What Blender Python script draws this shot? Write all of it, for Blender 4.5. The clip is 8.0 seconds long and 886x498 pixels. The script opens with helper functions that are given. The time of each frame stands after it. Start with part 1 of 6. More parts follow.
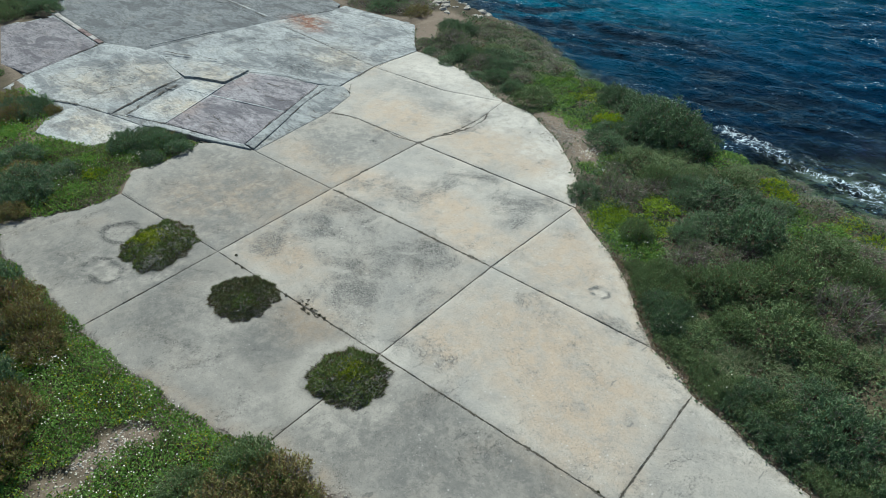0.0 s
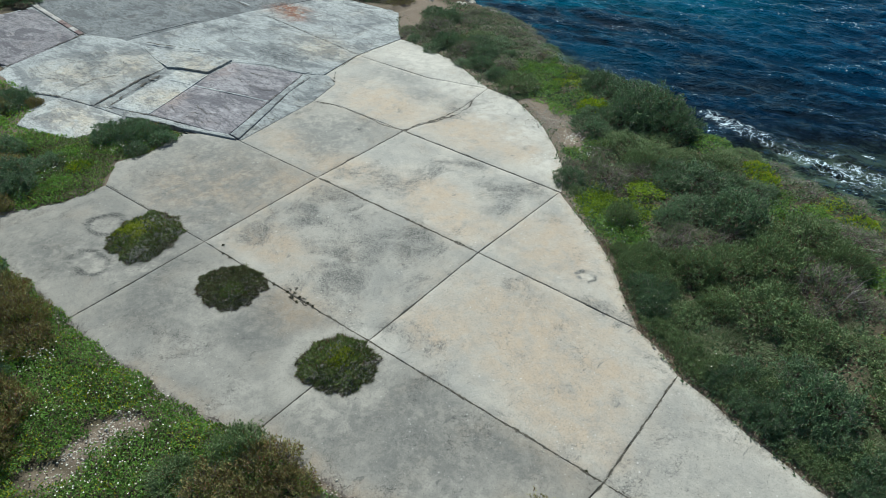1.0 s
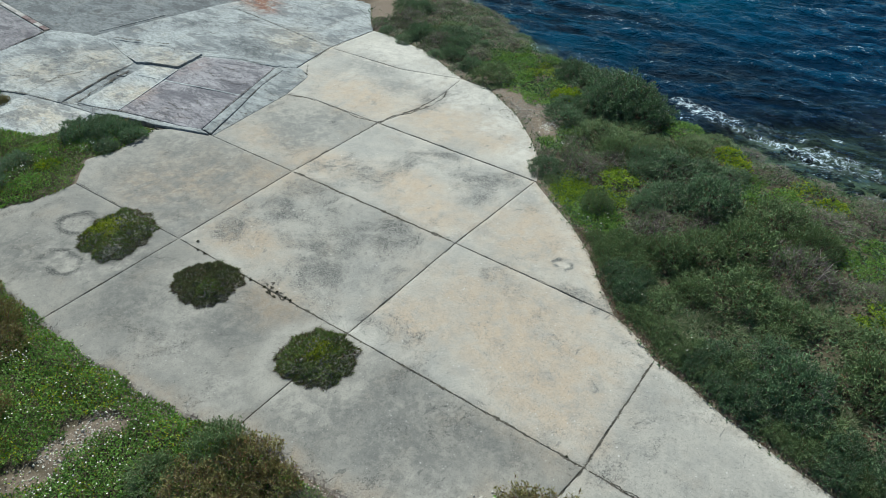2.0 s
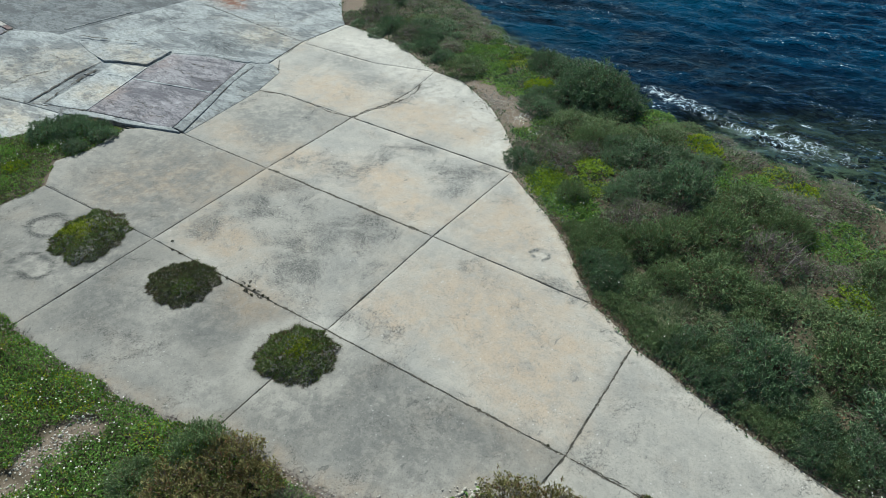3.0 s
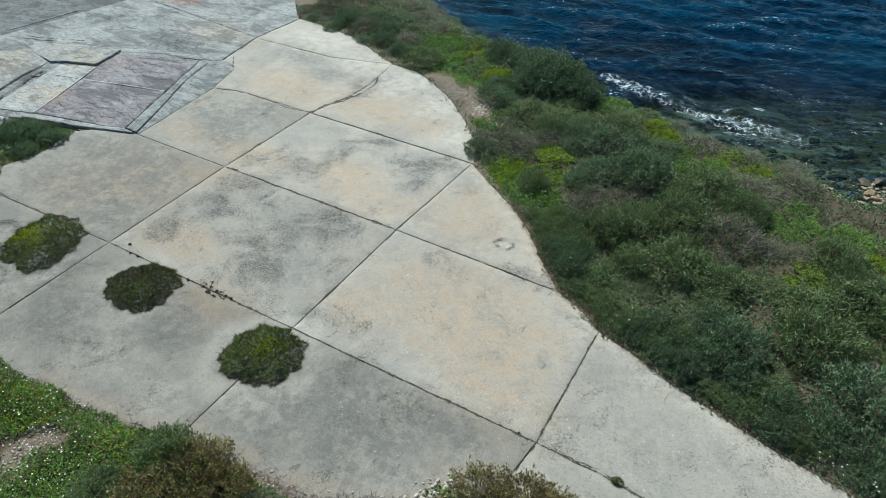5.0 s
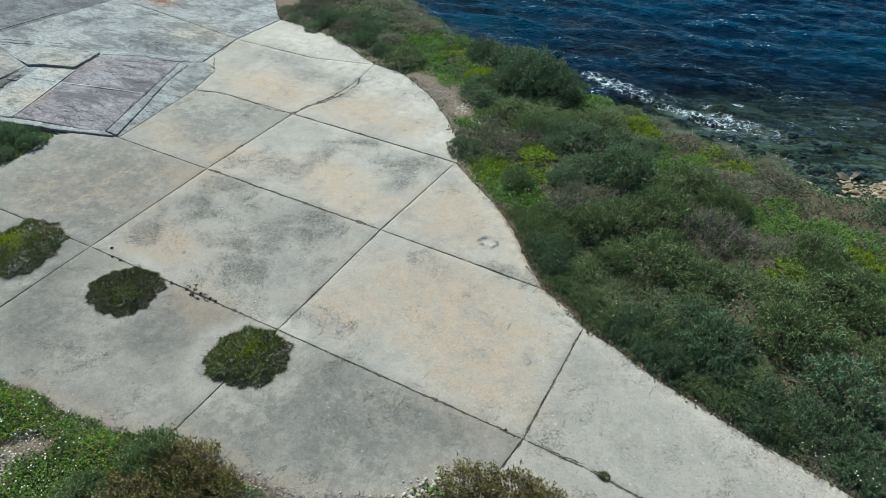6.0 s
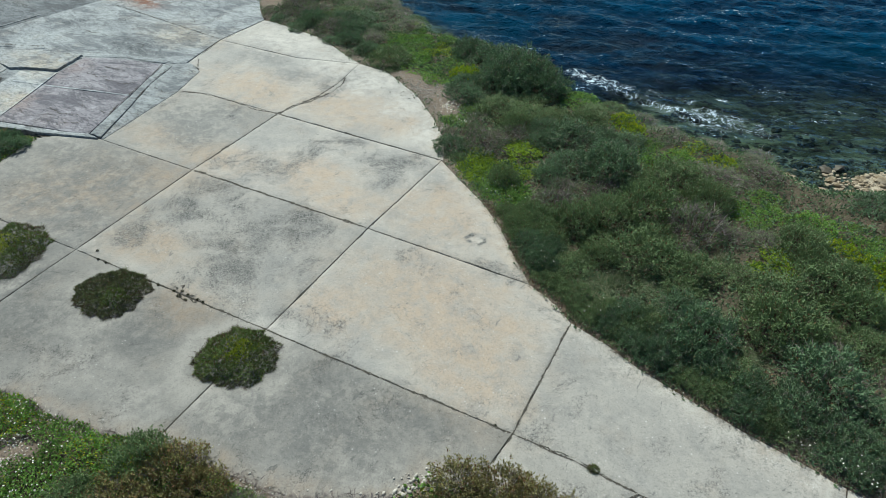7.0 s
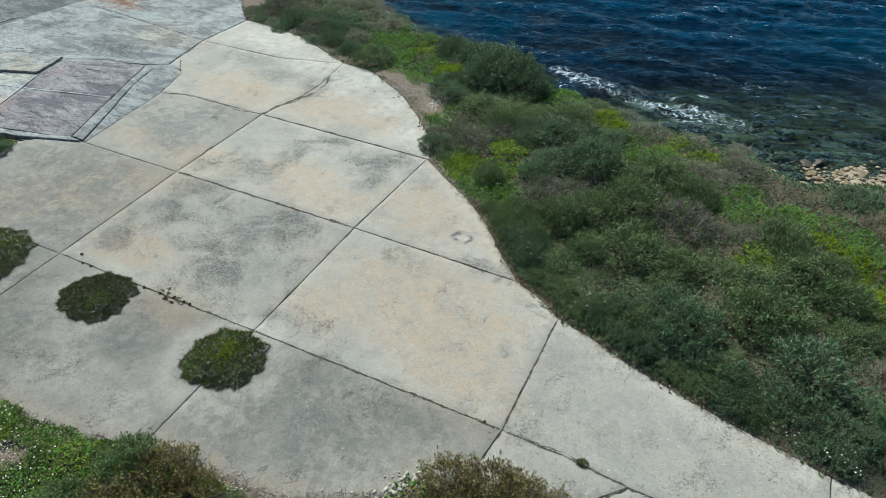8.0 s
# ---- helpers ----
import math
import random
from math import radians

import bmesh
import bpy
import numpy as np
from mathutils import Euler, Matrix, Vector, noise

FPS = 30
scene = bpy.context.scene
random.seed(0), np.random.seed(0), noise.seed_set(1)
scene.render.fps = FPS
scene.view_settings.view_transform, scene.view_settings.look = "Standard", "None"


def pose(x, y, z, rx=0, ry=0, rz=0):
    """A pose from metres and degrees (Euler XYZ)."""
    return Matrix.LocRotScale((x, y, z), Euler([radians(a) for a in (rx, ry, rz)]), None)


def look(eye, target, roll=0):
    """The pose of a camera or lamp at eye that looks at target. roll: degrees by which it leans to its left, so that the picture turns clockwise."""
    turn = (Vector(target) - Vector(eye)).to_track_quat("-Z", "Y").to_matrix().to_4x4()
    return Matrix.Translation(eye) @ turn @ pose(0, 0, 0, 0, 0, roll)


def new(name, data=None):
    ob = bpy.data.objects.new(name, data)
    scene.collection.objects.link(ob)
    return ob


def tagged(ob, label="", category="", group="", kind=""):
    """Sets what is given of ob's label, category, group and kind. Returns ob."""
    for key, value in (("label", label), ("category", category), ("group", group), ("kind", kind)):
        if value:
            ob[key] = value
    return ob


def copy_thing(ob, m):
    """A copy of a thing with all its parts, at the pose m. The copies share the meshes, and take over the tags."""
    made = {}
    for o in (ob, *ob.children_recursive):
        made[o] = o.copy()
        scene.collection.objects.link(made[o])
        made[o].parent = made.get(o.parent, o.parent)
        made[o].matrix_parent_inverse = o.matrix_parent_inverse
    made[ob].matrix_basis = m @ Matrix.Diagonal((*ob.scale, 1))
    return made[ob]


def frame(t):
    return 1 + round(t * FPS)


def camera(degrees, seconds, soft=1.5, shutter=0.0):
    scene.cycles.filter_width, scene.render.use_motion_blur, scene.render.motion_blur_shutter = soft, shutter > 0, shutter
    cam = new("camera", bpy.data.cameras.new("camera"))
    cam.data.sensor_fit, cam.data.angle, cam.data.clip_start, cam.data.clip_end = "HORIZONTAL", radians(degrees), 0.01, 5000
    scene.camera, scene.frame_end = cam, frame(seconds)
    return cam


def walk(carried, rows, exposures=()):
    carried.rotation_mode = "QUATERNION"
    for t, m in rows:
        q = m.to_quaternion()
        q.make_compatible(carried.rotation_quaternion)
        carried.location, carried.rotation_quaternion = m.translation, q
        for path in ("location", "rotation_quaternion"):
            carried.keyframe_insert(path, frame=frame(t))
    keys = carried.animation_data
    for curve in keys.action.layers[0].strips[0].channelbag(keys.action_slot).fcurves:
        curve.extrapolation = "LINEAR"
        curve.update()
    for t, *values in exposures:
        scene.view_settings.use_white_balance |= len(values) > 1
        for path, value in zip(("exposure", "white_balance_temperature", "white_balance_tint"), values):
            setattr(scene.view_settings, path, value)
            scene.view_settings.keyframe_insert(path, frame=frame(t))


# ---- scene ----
cam = camera(64.2, 8.0, soft=0.6)
PATH = [
    (0, (8.095, -7.442, 10.88), (7.057, -6.214, 9.692), -0.3),
    (0.5, (8.16, -7.485, 10.87), (7.135, -6.256, 9.67), -0.4),
    (1, (8.188, -7.515, 10.857), (7.187, -6.279, 9.646), -0.5),
    (1.5, (8.208, -7.518, 10.841), (7.235, -6.268, 9.62), -0.4),
    (3, (8.236, -7.507, 10.846), (7.349, -6.218, 9.601), -0.5),
    (3.5, (8.248, -7.493, 10.846), (7.389, -6.19, 9.595), -0.4),
    (4, (8.236, -7.477, 10.824), (7.403, -6.161, 9.57), -0.4),
    (4.5, (8.222, -7.483, 10.814), (7.407, -6.159, 9.554), -0.4),
    (6, (8.264, -7.515, 10.806), (7.504, -6.161, 9.545), -0.2),
    (6.5, (8.283, -7.531, 10.803), (7.537, -6.17, 9.541), -0.3),
    (7, (8.313, -7.557, 10.79), (7.582, -6.188, 9.528), -0.3),
    (7.5, (8.324, -7.598, 10.794), (7.609, -6.221, 9.532), -0.2),
    (8, (8.312, -7.607, 10.817), (7.618, -6.222, 9.552), -0.2),
]
walk(cam, [(t, look(eye, target, roll)) for t, eye, target, roll in PATH], [(0.0, 0.18, 6120, 0.0), (8.0, 0.18, 6120, 0.0)])

# ---- world and sun ----
SUN_FROM = Vector((-0.77, 0.64, 0.0)).normalized()
SUN_ELEVATION = radians(52)
world = bpy.data.worlds.new("world")
scene.world = world
world.use_nodes = True
wn = world.node_tree.nodes
sky = wn.new("ShaderNodeTexSky")
sky.sky_type = "NISHITA"
sky.sun_disc = False
sky.sun_elevation = SUN_ELEVATION
sky.dust_density = 0.3
sky.ozone_density = 3.0
sky.sun_rotation = math.atan2(SUN_FROM.x, SUN_FROM.y)
world.node_tree.links.new(sky.outputs[0], wn["Background"].inputs[0])
wn["Background"].inputs[1].default_value = 0.076
sun = new("sun", bpy.data.lights.new("sun", "SUN"))
sun.data.energy = 5.3
sun.data.angle = radians(0.53)
sun.data.color = (1.0, 0.95, 0.87)
sun_dir = Vector((SUN_FROM.x * math.cos(SUN_ELEVATION), SUN_FROM.y * math.cos(SUN_ELEVATION), math.sin(SUN_ELEVATION)))
sun.matrix_basis = look(sun_dir * 50, (0, 0, 0))

# ---- materials ----
SEA = -2.0


class Mat:
    """A node material with short calls for the usual nodes."""

    def __init__(self, name):
        self.m = bpy.data.materials.new(name)
        self.m.use_nodes = True
        self.t = self.m.node_tree
        self.n = self.t.nodes
        self.p = self.n["Principled BSDF"]
        self.out = self.n["Material Output"]
        self.geo = self.n.new("ShaderNodeNewGeometry")
        self.pos = self.geo.outputs["Position"]

    def link(self, a, b):
        self.t.links.new(a, b)

    def put(self, socket, value):
        if isinstance(value, bpy.types.NodeSocket):
            self.link(value, socket)
        else:
            socket.default_value = value

    def noise(self, scale, detail=4.0, rough=0.6, distort=0.0, vector=None, stretch=None, along=False):
        n = self.n.new("ShaderNodeTexNoise")
        v = vector or self.pos
        if stretch:
            mp = self.n.new("ShaderNodeMapping")
            mp.inputs["Rotation"].default_value = (0, 0, stretch[3])
            mp.inputs["Scale"].default_value = stretch[:3]
            if along:
                mp.vector_type = "TEXTURE"
            self.link(v, mp.inputs[0])
            v = mp.outputs[0]
        self.link(v, n.inputs["Vector"])
        n.inputs["Scale"].default_value, n.inputs["Detail"].default_value = scale, detail
        n.inputs["Roughness"].default_value, n.inputs["Distortion"].default_value = rough, distort
        return n.outputs[0]

    def cells(self, scale, feature="F1", vector=None, colour=False):
        n = self.n.new("ShaderNodeTexVoronoi")
        n.feature = feature
        self.link(vector or self.pos, n.inputs["Vector"])
        n.inputs["Scale"].default_value = scale
        return n.outputs["Color" if colour else "Distance"]

    def math(self, op, a, b=0.0, clamp=False):
        n = self.n.new("ShaderNodeMath")
        n.operation, n.use_clamp = op, clamp
        self.put(n.inputs[0], a)
        self.put(n.inputs[1], b)
        return n.outputs[0]

    def step(self, value, lo, hi, a=0.0, b=1.0):
        n = self.n.new("ShaderNodeMapRange")
        n.interpolation_type = "SMOOTHSTEP"
        self.put(n.inputs[0], value)
        for i, v in zip((1, 2, 3, 4), (lo, hi, a, b)):
            n.inputs[i].default_value = v
        return n.outputs[0]

    def mix(self, f, a, b, blend="MIX"):
        n = self.n.new("ShaderNodeMix")
        n.data_type, n.blend_type = "RGBA", blend
        self.put(n.inputs["Factor"], f)
        for socket, v in ((n.inputs[6], a), (n.inputs[7], b)):
            self.put(socket, v if isinstance(v, bpy.types.NodeSocket) else (*v, 1.0))
        return n.outputs[2]

    def attr(self, name):
        n = self.n.new("ShaderNodeAttribute")
        n.attribute_name = name
        return n.outputs["Fac"]

    def bump(self, height, strength, distance, normal=None):
        n = self.n.new("ShaderNodeBump")
        n.inputs["Strength"].default_value, n.inputs["Distance"].default_value = strength, distance
        self.link(height, n.inputs["Height"])
        if normal:
            self.link(normal, n.inputs["Normal"])
        return n.outputs[0]

    def random(self):
        return self.n.new("ShaderNodeObjectInfo").outputs["Random"]

    def island(self):
        return self.geo.outputs["Random Per Island"]

    def finish(self, colour, roughness=0.9, normal=None, specular=0.25):
        self.put(self.p.inputs["Base Color"], colour if isinstance(colour, bpy.types.NodeSocket) else (*colour, 1.0))
        self.put(self.p.inputs["Roughness"], roughness)
        self.p.inputs["Specular IOR Level"].default_value = specular
        if normal:
            self.link(normal, self.p.inputs["Normal"])
        return self.m


def concrete(name, pale, grey, dark, warm, speckle=1.0, flake=0.0):
    """Old cast concrete: cement skin, worn patches of bare aggregate, ochre and grey stains, white chips."""
    m = Mat(name)
    big = m.noise(0.5, 6, 0.66, 0.8)
    mid = m.noise(2.6, 7, 0.7, 0.5)
    fine = m.noise(16, 7, 0.8)
    grain = m.noise(30, 4, 0.8)
    c = m.mix(m.step(big, 0.38, 0.60, 0.35, 1.0), grey, pale)
    c = m.mix(m.math("MULTIPLY", m.step(mid, 0.50, 0.68), 0.4), c, grey)
    warmth = m.math("ADD", m.attr("warm"), m.math("MULTIPLY", m.step(m.noise(0.9, 4, 0.6), 0.52, 0.72), 0.35), True)
    c = m.mix(m.math("MULTIPLY", warmth, m.step(mid, 0.30, 0.60, 0.3, 0.9)), c, warm)
    whiten = m.math("MULTIPLY", m.attr("pale"), m.step(m.noise(3.1, 7, 0.75), 0.35, 0.6, 0.15, 1.0))
    c = m.mix(whiten, c, tuple(min(0.52, v * 1.2 + 0.03) for v in pale))
    c = m.mix(m.math("MULTIPLY", m.attr("halo"), m.step(mid, 0.3, 0.6, 0.45, 0.95)), c, tuple(min(0.55, 1.35 * v) for v in pale))
    # blotches of lichen and damp with a sharp rim
    damp = m.step(m.noise(1.7, 8, 0.62, 0.6), 0.56, 0.62)
    c = m.mix(m.math("MULTIPLY", damp, m.step(m.attr("stain"), 0.0, 1.0, 0.28, 0.7)), c, tuple(0.9 * v for v in grey))
    mottle = m.noise(4.5, 8, 0.72, 0.4)
    uneven = m.math("ADD", 0.18, m.attr("stain"), True)
    c = m.mix(m.math("MULTIPLY", uneven, m.step(mottle, 0.44, 0.53, 0.55, 0.0)), c, tuple(0.72 * v for v in grey))
    c = m.mix(m.math("MULTIPLY", uneven, m.step(mottle, 0.53, 0.60, 0.0, 0.55)), c, tuple(1.12 * v for v in pale))
    # bare aggregate where the skin has worn off: pale pebbles in a dark ground
    g = m.n.new("ShaderNodeSeparateColor")
    m.link(m.cells(34, "F1", colour=True), g.inputs[0])
    size = m.cells(34)
    field = m.math("ADD", m.math("MULTIPLY", m.noise(0.9, 9, 0.72, 0.8), 1.5), m.math("MULTIPLY", m.attr("grey"), 0.36))
    c = m.mix(m.step(field, 0.85, 1.45, 0.0, 0.75), c, grey)
    cloud = m.math("MULTIPLY", m.attr("stain"), m.step(m.noise(1.5, 8, 0.7, 0.5), 0.38, 0.62, 0.1, 1.0))
    c = m.mix(m.math("MULTIPLY", cloud, 0.75), c, tuple(0.82 * v for v in grey))
    field = m.math("ADD", field, m.math("MULTIPLY", fine, 0.25))
    worn = m.step(m.math("ADD", field, m.math("MULTIPLY", g.outputs[2], 0.38)), 1.18, 1.52)
    pebble = m.step(size, 0.34, 0.62, 1.0, 0.0)
    bare = m.mix(pebble, tuple(0.5 * v for v in dark), m.mix(g.outputs[0], grey, tuple(1.0 * v for v in pale)))
    c = m.mix(m.math("MULTIPLY", worn, 0.72), c, bare)
    c = m.mix(m.math("MULTIPLY", m.attr("rust"), m.step(m.noise(3.2, 6, 0.7), 0.36, 0.52)), c, (0.19, 0.075, 0.04))
    # pits and grains of the skin, strongest where it breaks up
    pit = m.math("MULTIPLY", m.step(fine, 0.40, 0.46, 1.0, 0.0), m.step(worn, 0.0, 0.7, 0.22, 0.6))
    c = m.mix(pit, c, tuple(0.6 * v for v in dark))
    light = m.math("MULTIPLY", m.step(fine, 0.54, 0.60), m.step(worn, 0.0, 0.7, 0.22, 0.4))
    c = m.mix(light, c, tuple(min(0.52, 1.2 * v) for v in pale))
    c = m.mix(m.step(grain, 0.40, 0.47, 0.26, 0.0), c, tuple(0.8 * v for v in dark))
    scratch = m.noise(5.0, 7, 0.75, 0.6, stretch=(1.0, 0.45, 1.0, 0.6))
    c = m.mix(m.math("MULTIPLY", m.step(scratch, 0.625, 0.66), 0.6), c, dark)
    stone = m.math("MULTIPLY", m.step(size, 0.28, 0.42, 1.0, 0.0), m.step(g.outputs[0], 0.88, 0.95))
    c = m.mix(m.math("MULTIPLY", stone, 0.42 * speckle), c, (0.52, 0.50, 0.46))
    black = m.math("MULTIPLY", m.step(size, 0.22, 0.40, 1.0, 0.0), m.step(g.outputs[1], 0.88, 0.95))
    c = m.mix(m.math("MULTIPLY", black, 0.5 * speckle), c, (0.08, 0.075, 0.07))
    gc = m.n.new("ShaderNodeSeparateColor")
    m.link(m.cells(10, colour=True), gc.inputs[0])
    chip = m.math("MULTIPLY", m.step(m.cells(10), 0.13, 0.20, 1.0, 0.0), m.step(gc.outputs[0], 0.74, 0.82))
    c = m.mix(m.math("MULTIPLY", m.math("MULTIPLY", chip, 0.8), m.step(m.noise(1.1, 4, 0.6), 0.42, 0.62)), c, (0.56, 0.55, 0.52))
    if flake:
        crust = m.noise(3.2, 7, 0.72, 0.9, stretch=(0.55, 1.7, 1.0, 0.29))
        c = m.mix(m.math("MULTIPLY", m.step(crust, 0.575, 0.60), 0.55 * flake), c, tuple(min(0.5, 1.25 * v) for v in pale))
        c = m.mix(m.math("MULTIPLY", m.step(crust, 0.39, 0.42, 1.0, 0.0), 0.6 * flake), c, tuple(0.7 * v for v in dark))
        layer = m.noise(2.4, 8, 0.66, 1.4, stretch=(0.6, 1.5, 1.0, 0.29))
        edge = m.math("MULTIPLY", m.step(layer, 0.485, 0.505), m.step(layer, 0.505, 0.56, 1.0, 0.0))
        c = m.mix(m.math("MULTIPLY", edge, 0.7 * flake), c, tuple(0.5 * v for v in dark))
        c = m.mix(m.step(m.noise(1.3, 7, 0.75), 0.54, 0.66, 0.0, (0.75 if flake < 1 else 0.4)), c, pale)
        blot = m.math("MULTIPLY", m.step(m.noise(0.8, 7, 0.7, 0.5, stretch=(0.7, 1.6, 1, 0.29)), 0.50, 0.58), m.step(fine, 0.34, 0.5))
        c = m.mix(m.math("MULTIPLY", blot, 0.8 * flake), c, dark)
    # hairline cracks that wander and break off
    warp = m.n.new("ShaderNodeVectorMath")
    warp.operation = "ADD"
    wv = m.n.new("ShaderNodeTexNoise")
    wv.inputs["Scale"].default_value = 2.5
    wv.inputs["Detail"].default_value = 5
    m.link(m.pos, wv.inputs["Vector"])
    m.link(m.pos, warp.inputs[0])
    m.link(wv.outputs["Color"], warp.inputs[1])
    craze = m.cells(0.8 if not flake else 1.3, "DISTANCE_TO_EDGE", vector=warp.outputs[0])
    crack = m.math("MULTIPLY", m.step(craze, 0.004, 0.014, 1.0, 0.0), m.step(m.noise(0.9, 4), 0.56 - 0.06 * flake, 0.68))
    c = m.mix(m.math("MULTIPLY", crack, 0.4 + 0.35 * flake), c, tuple(0.5 * v for v in dark))
    v = m.n.new("ShaderNodeHueSaturation")
    m.link(c, v.inputs["Color"])
    m.link(m.attr("tone"), v.inputs["Value"])
    h = m.math("ADD", m.math("MULTIPLY", fine, 0.6), m.math("MULTIPLY", m.math("SUBTRACT", 1.0, worn), 0.6))
    h = m.math("ADD", h, m.math("MULTIPLY", m.math("MULTIPLY", pebble, worn), 0.9))
    return m.finish(v.outputs[0], 0.92, m.bump(h, 0.9, 0.02), 0.2)


def leaf_material(name, a, b, dry=(0.16, 0.12, 0.06), dry_share=0.08, through_light=0.24):
    m = Mat(name)
    c = m.mix(m.island(), a, b)
    c = m.mix(m.step(m.random(), 0.0, 1.0, 0.0, 0.45), c, tuple(0.5 * (x + y) * 0.75 for x, y in zip(a, b)))
    c = m.mix(m.step(m.noise(1.5, 4, 0.7), 0.45, 0.62, 0.0, 0.55), c, tuple(0.55 * v for v in a))
    f = m.math("FRACT", m.math("MULTIPLY", m.island(), 37.7))
    c = m.mix(m.math("GREATER_THAN", f, 1.0 - dry_share), c, dry)
    m.finish(c, 0.6, None, 0.14)
    tr = m.n.new("ShaderNodeBsdfTranslucent")
    glow = m.n.new("ShaderNodeHueSaturation")
    glow.inputs["Saturation"].default_value = 1.15
    m.link(c, glow.inputs["Color"])
    m.link(glow.outputs[0], tr.inputs[0])
    mx = m.n.new("ShaderNodeMixShader")
    mx.inputs[0].default_value = 0.95 * through_light
    m.link(m.p.outputs[0], mx.inputs[1])
    m.link(tr.outputs[0], mx.inputs[2])
    m.link(mx.outputs[0], m.out.inputs[0])
    return m.m


def plain(name, a, b, scale=8.0, rough=0.85):
    m = Mat(name)
    n = m.noise(scale, 5, 0.65)
    c = m.mix(m.step(n, 0.3, 0.7), a, b)
    c = m.mix(m.math("MULTIPLY", m.island(), 0.4), c, tuple(0.7 * v for v in a))
    return m.finish(c, rough, m.bump(n, 0.4, 0.02), 0.2)


M_SLAB = concrete("concrete_slab", (0.362, 0.349, 0.312), (0.250, 0.252, 0.238), (0.122, 0.126, 0.122), (0.392, 0.320, 0.240))
M_OLD = concrete("concrete_old", (0.345, 0.370, 0.368), (0.205, 0.222, 0.232), (0.078, 0.085, 0.094), (0.40, 0.36, 0.285), 0.7, 0.7)
M_MAUVE = concrete("concrete_stained", (0.285, 0.280, 0.295), (0.180, 0.172, 0.190), (0.086, 0.084, 0.098), (0.27, 0.21, 0.185), 0.6, 1.0)
M_ASPHALT = concrete("concrete_weathered", (0.190, 0.206, 0.212), (0.118, 0.130, 0.140), (0.071, 0.076, 0.080), (0.252, 0.227, 0.185), 0.6, 0.9)
M_KERB_RED = concrete("kerb_red_paint", (0.25, 0.20, 0.19), (0.15, 0.09, 0.085), (0.09, 0.07, 0.07), (0.18, 0.10, 0.09), 0.5, 0.9)
M_KERB_WHITE = concrete("kerb_white_paint", (0.420, 0.412, 0.386), (0.336, 0.328, 0.311), (0.168, 0.160, 0.151), (0.378, 0.336, 0.286), 0.5, 0.6)
M_FILL = plain("joint_dirt", (0.040, 0.037, 0.031), (0.11, 0.10, 0.082), 14)
M_LENTISK = leaf_material("leaf_dark_green", (0.108, 0.180, 0.098), (0.188, 0.285, 0.150), dry_share=0.03)
M_OLIVE = leaf_material("leaf_olive", (0.138, 0.206, 0.095), (0.226, 0.312, 0.142), (0.17, 0.11, 0.06), 0.06)
M_BROWN = leaf_material("leaf_brown_olive", (0.190, 0.180, 0.075), (0.330, 0.310, 0.125), (0.21, 0.12, 0.065), 0.15)
M_HERB = leaf_material("leaf_fresh_green", (0.125, 0.255, 0.062), (0.255, 0.425, 0.105), (0.24, 0.26, 0.05), 0.08, 0.4)
M_YELLOW = leaf_material("leaf_yellow_green", (0.283, 0.368, 0.022), (0.539, 0.539, 0.028), (0.10, 0.17, 0.03), 0.15, 0.4)
M_LIME = leaf_material("leaf_lime_green", (0.19, 0.31, 0.032), (0.36, 0.48, 0.05), (0.12, 0.2, 0.04), 0.15, 0.4)
M_GRASS = leaf_material("grass_blade", (0.115, 0.155, 0.078), (0.215, 0.255, 0.135), (0.40, 0.36, 0.28), 0.10, 0.2)
M_TWIG = leaf_material("twig_grey", (0.165, 0.136, 0.130), (0.290, 0.240, 0.228), (0.46, 0.42, 0.36), 0.08, 0.1)
M_TAN = leaf_material("grass_dry_tan", (0.20, 0.155, 0.115), (0.34, 0.265, 0.205), (0.16, 0.19, 0.09), 0.2, 0.2)
M_BRANCH = plain("branch_bare_grey", (0.30, 0.27, 0.25), (0.46, 0.42, 0.38), 12)
M_LITTER = plain("leaf_litter", (0.09, 0.055, 0.035), (0.22, 0.15, 0.10), 9)
M_STEM = plain("stem_brown", (0.06, 0.045, 0.032), (0.11, 0.085, 0.06), 20)
M_PETAL = plain("petal_white", (0.72, 0.72, 0.68), (0.8, 0.8, 0.76), 30)
M_EYE = plain("petal_yellow", (0.55, 0.42, 0.02), (0.6, 0.5, 0.04), 30)
M_STONE = plain("limestone", (0.34, 0.32, 0.28), (0.52, 0.49, 0.43), 6)
M_SHORE_ROCK = plain("shore_rock", (0.20, 0.155, 0.095), (0.44, 0.385, 0.29), 3.5)
M_WETROCK = plain("wet_rock", (0.055, 0.048, 0.035), (0.14, 0.12, 0.085), 5, 0.45)


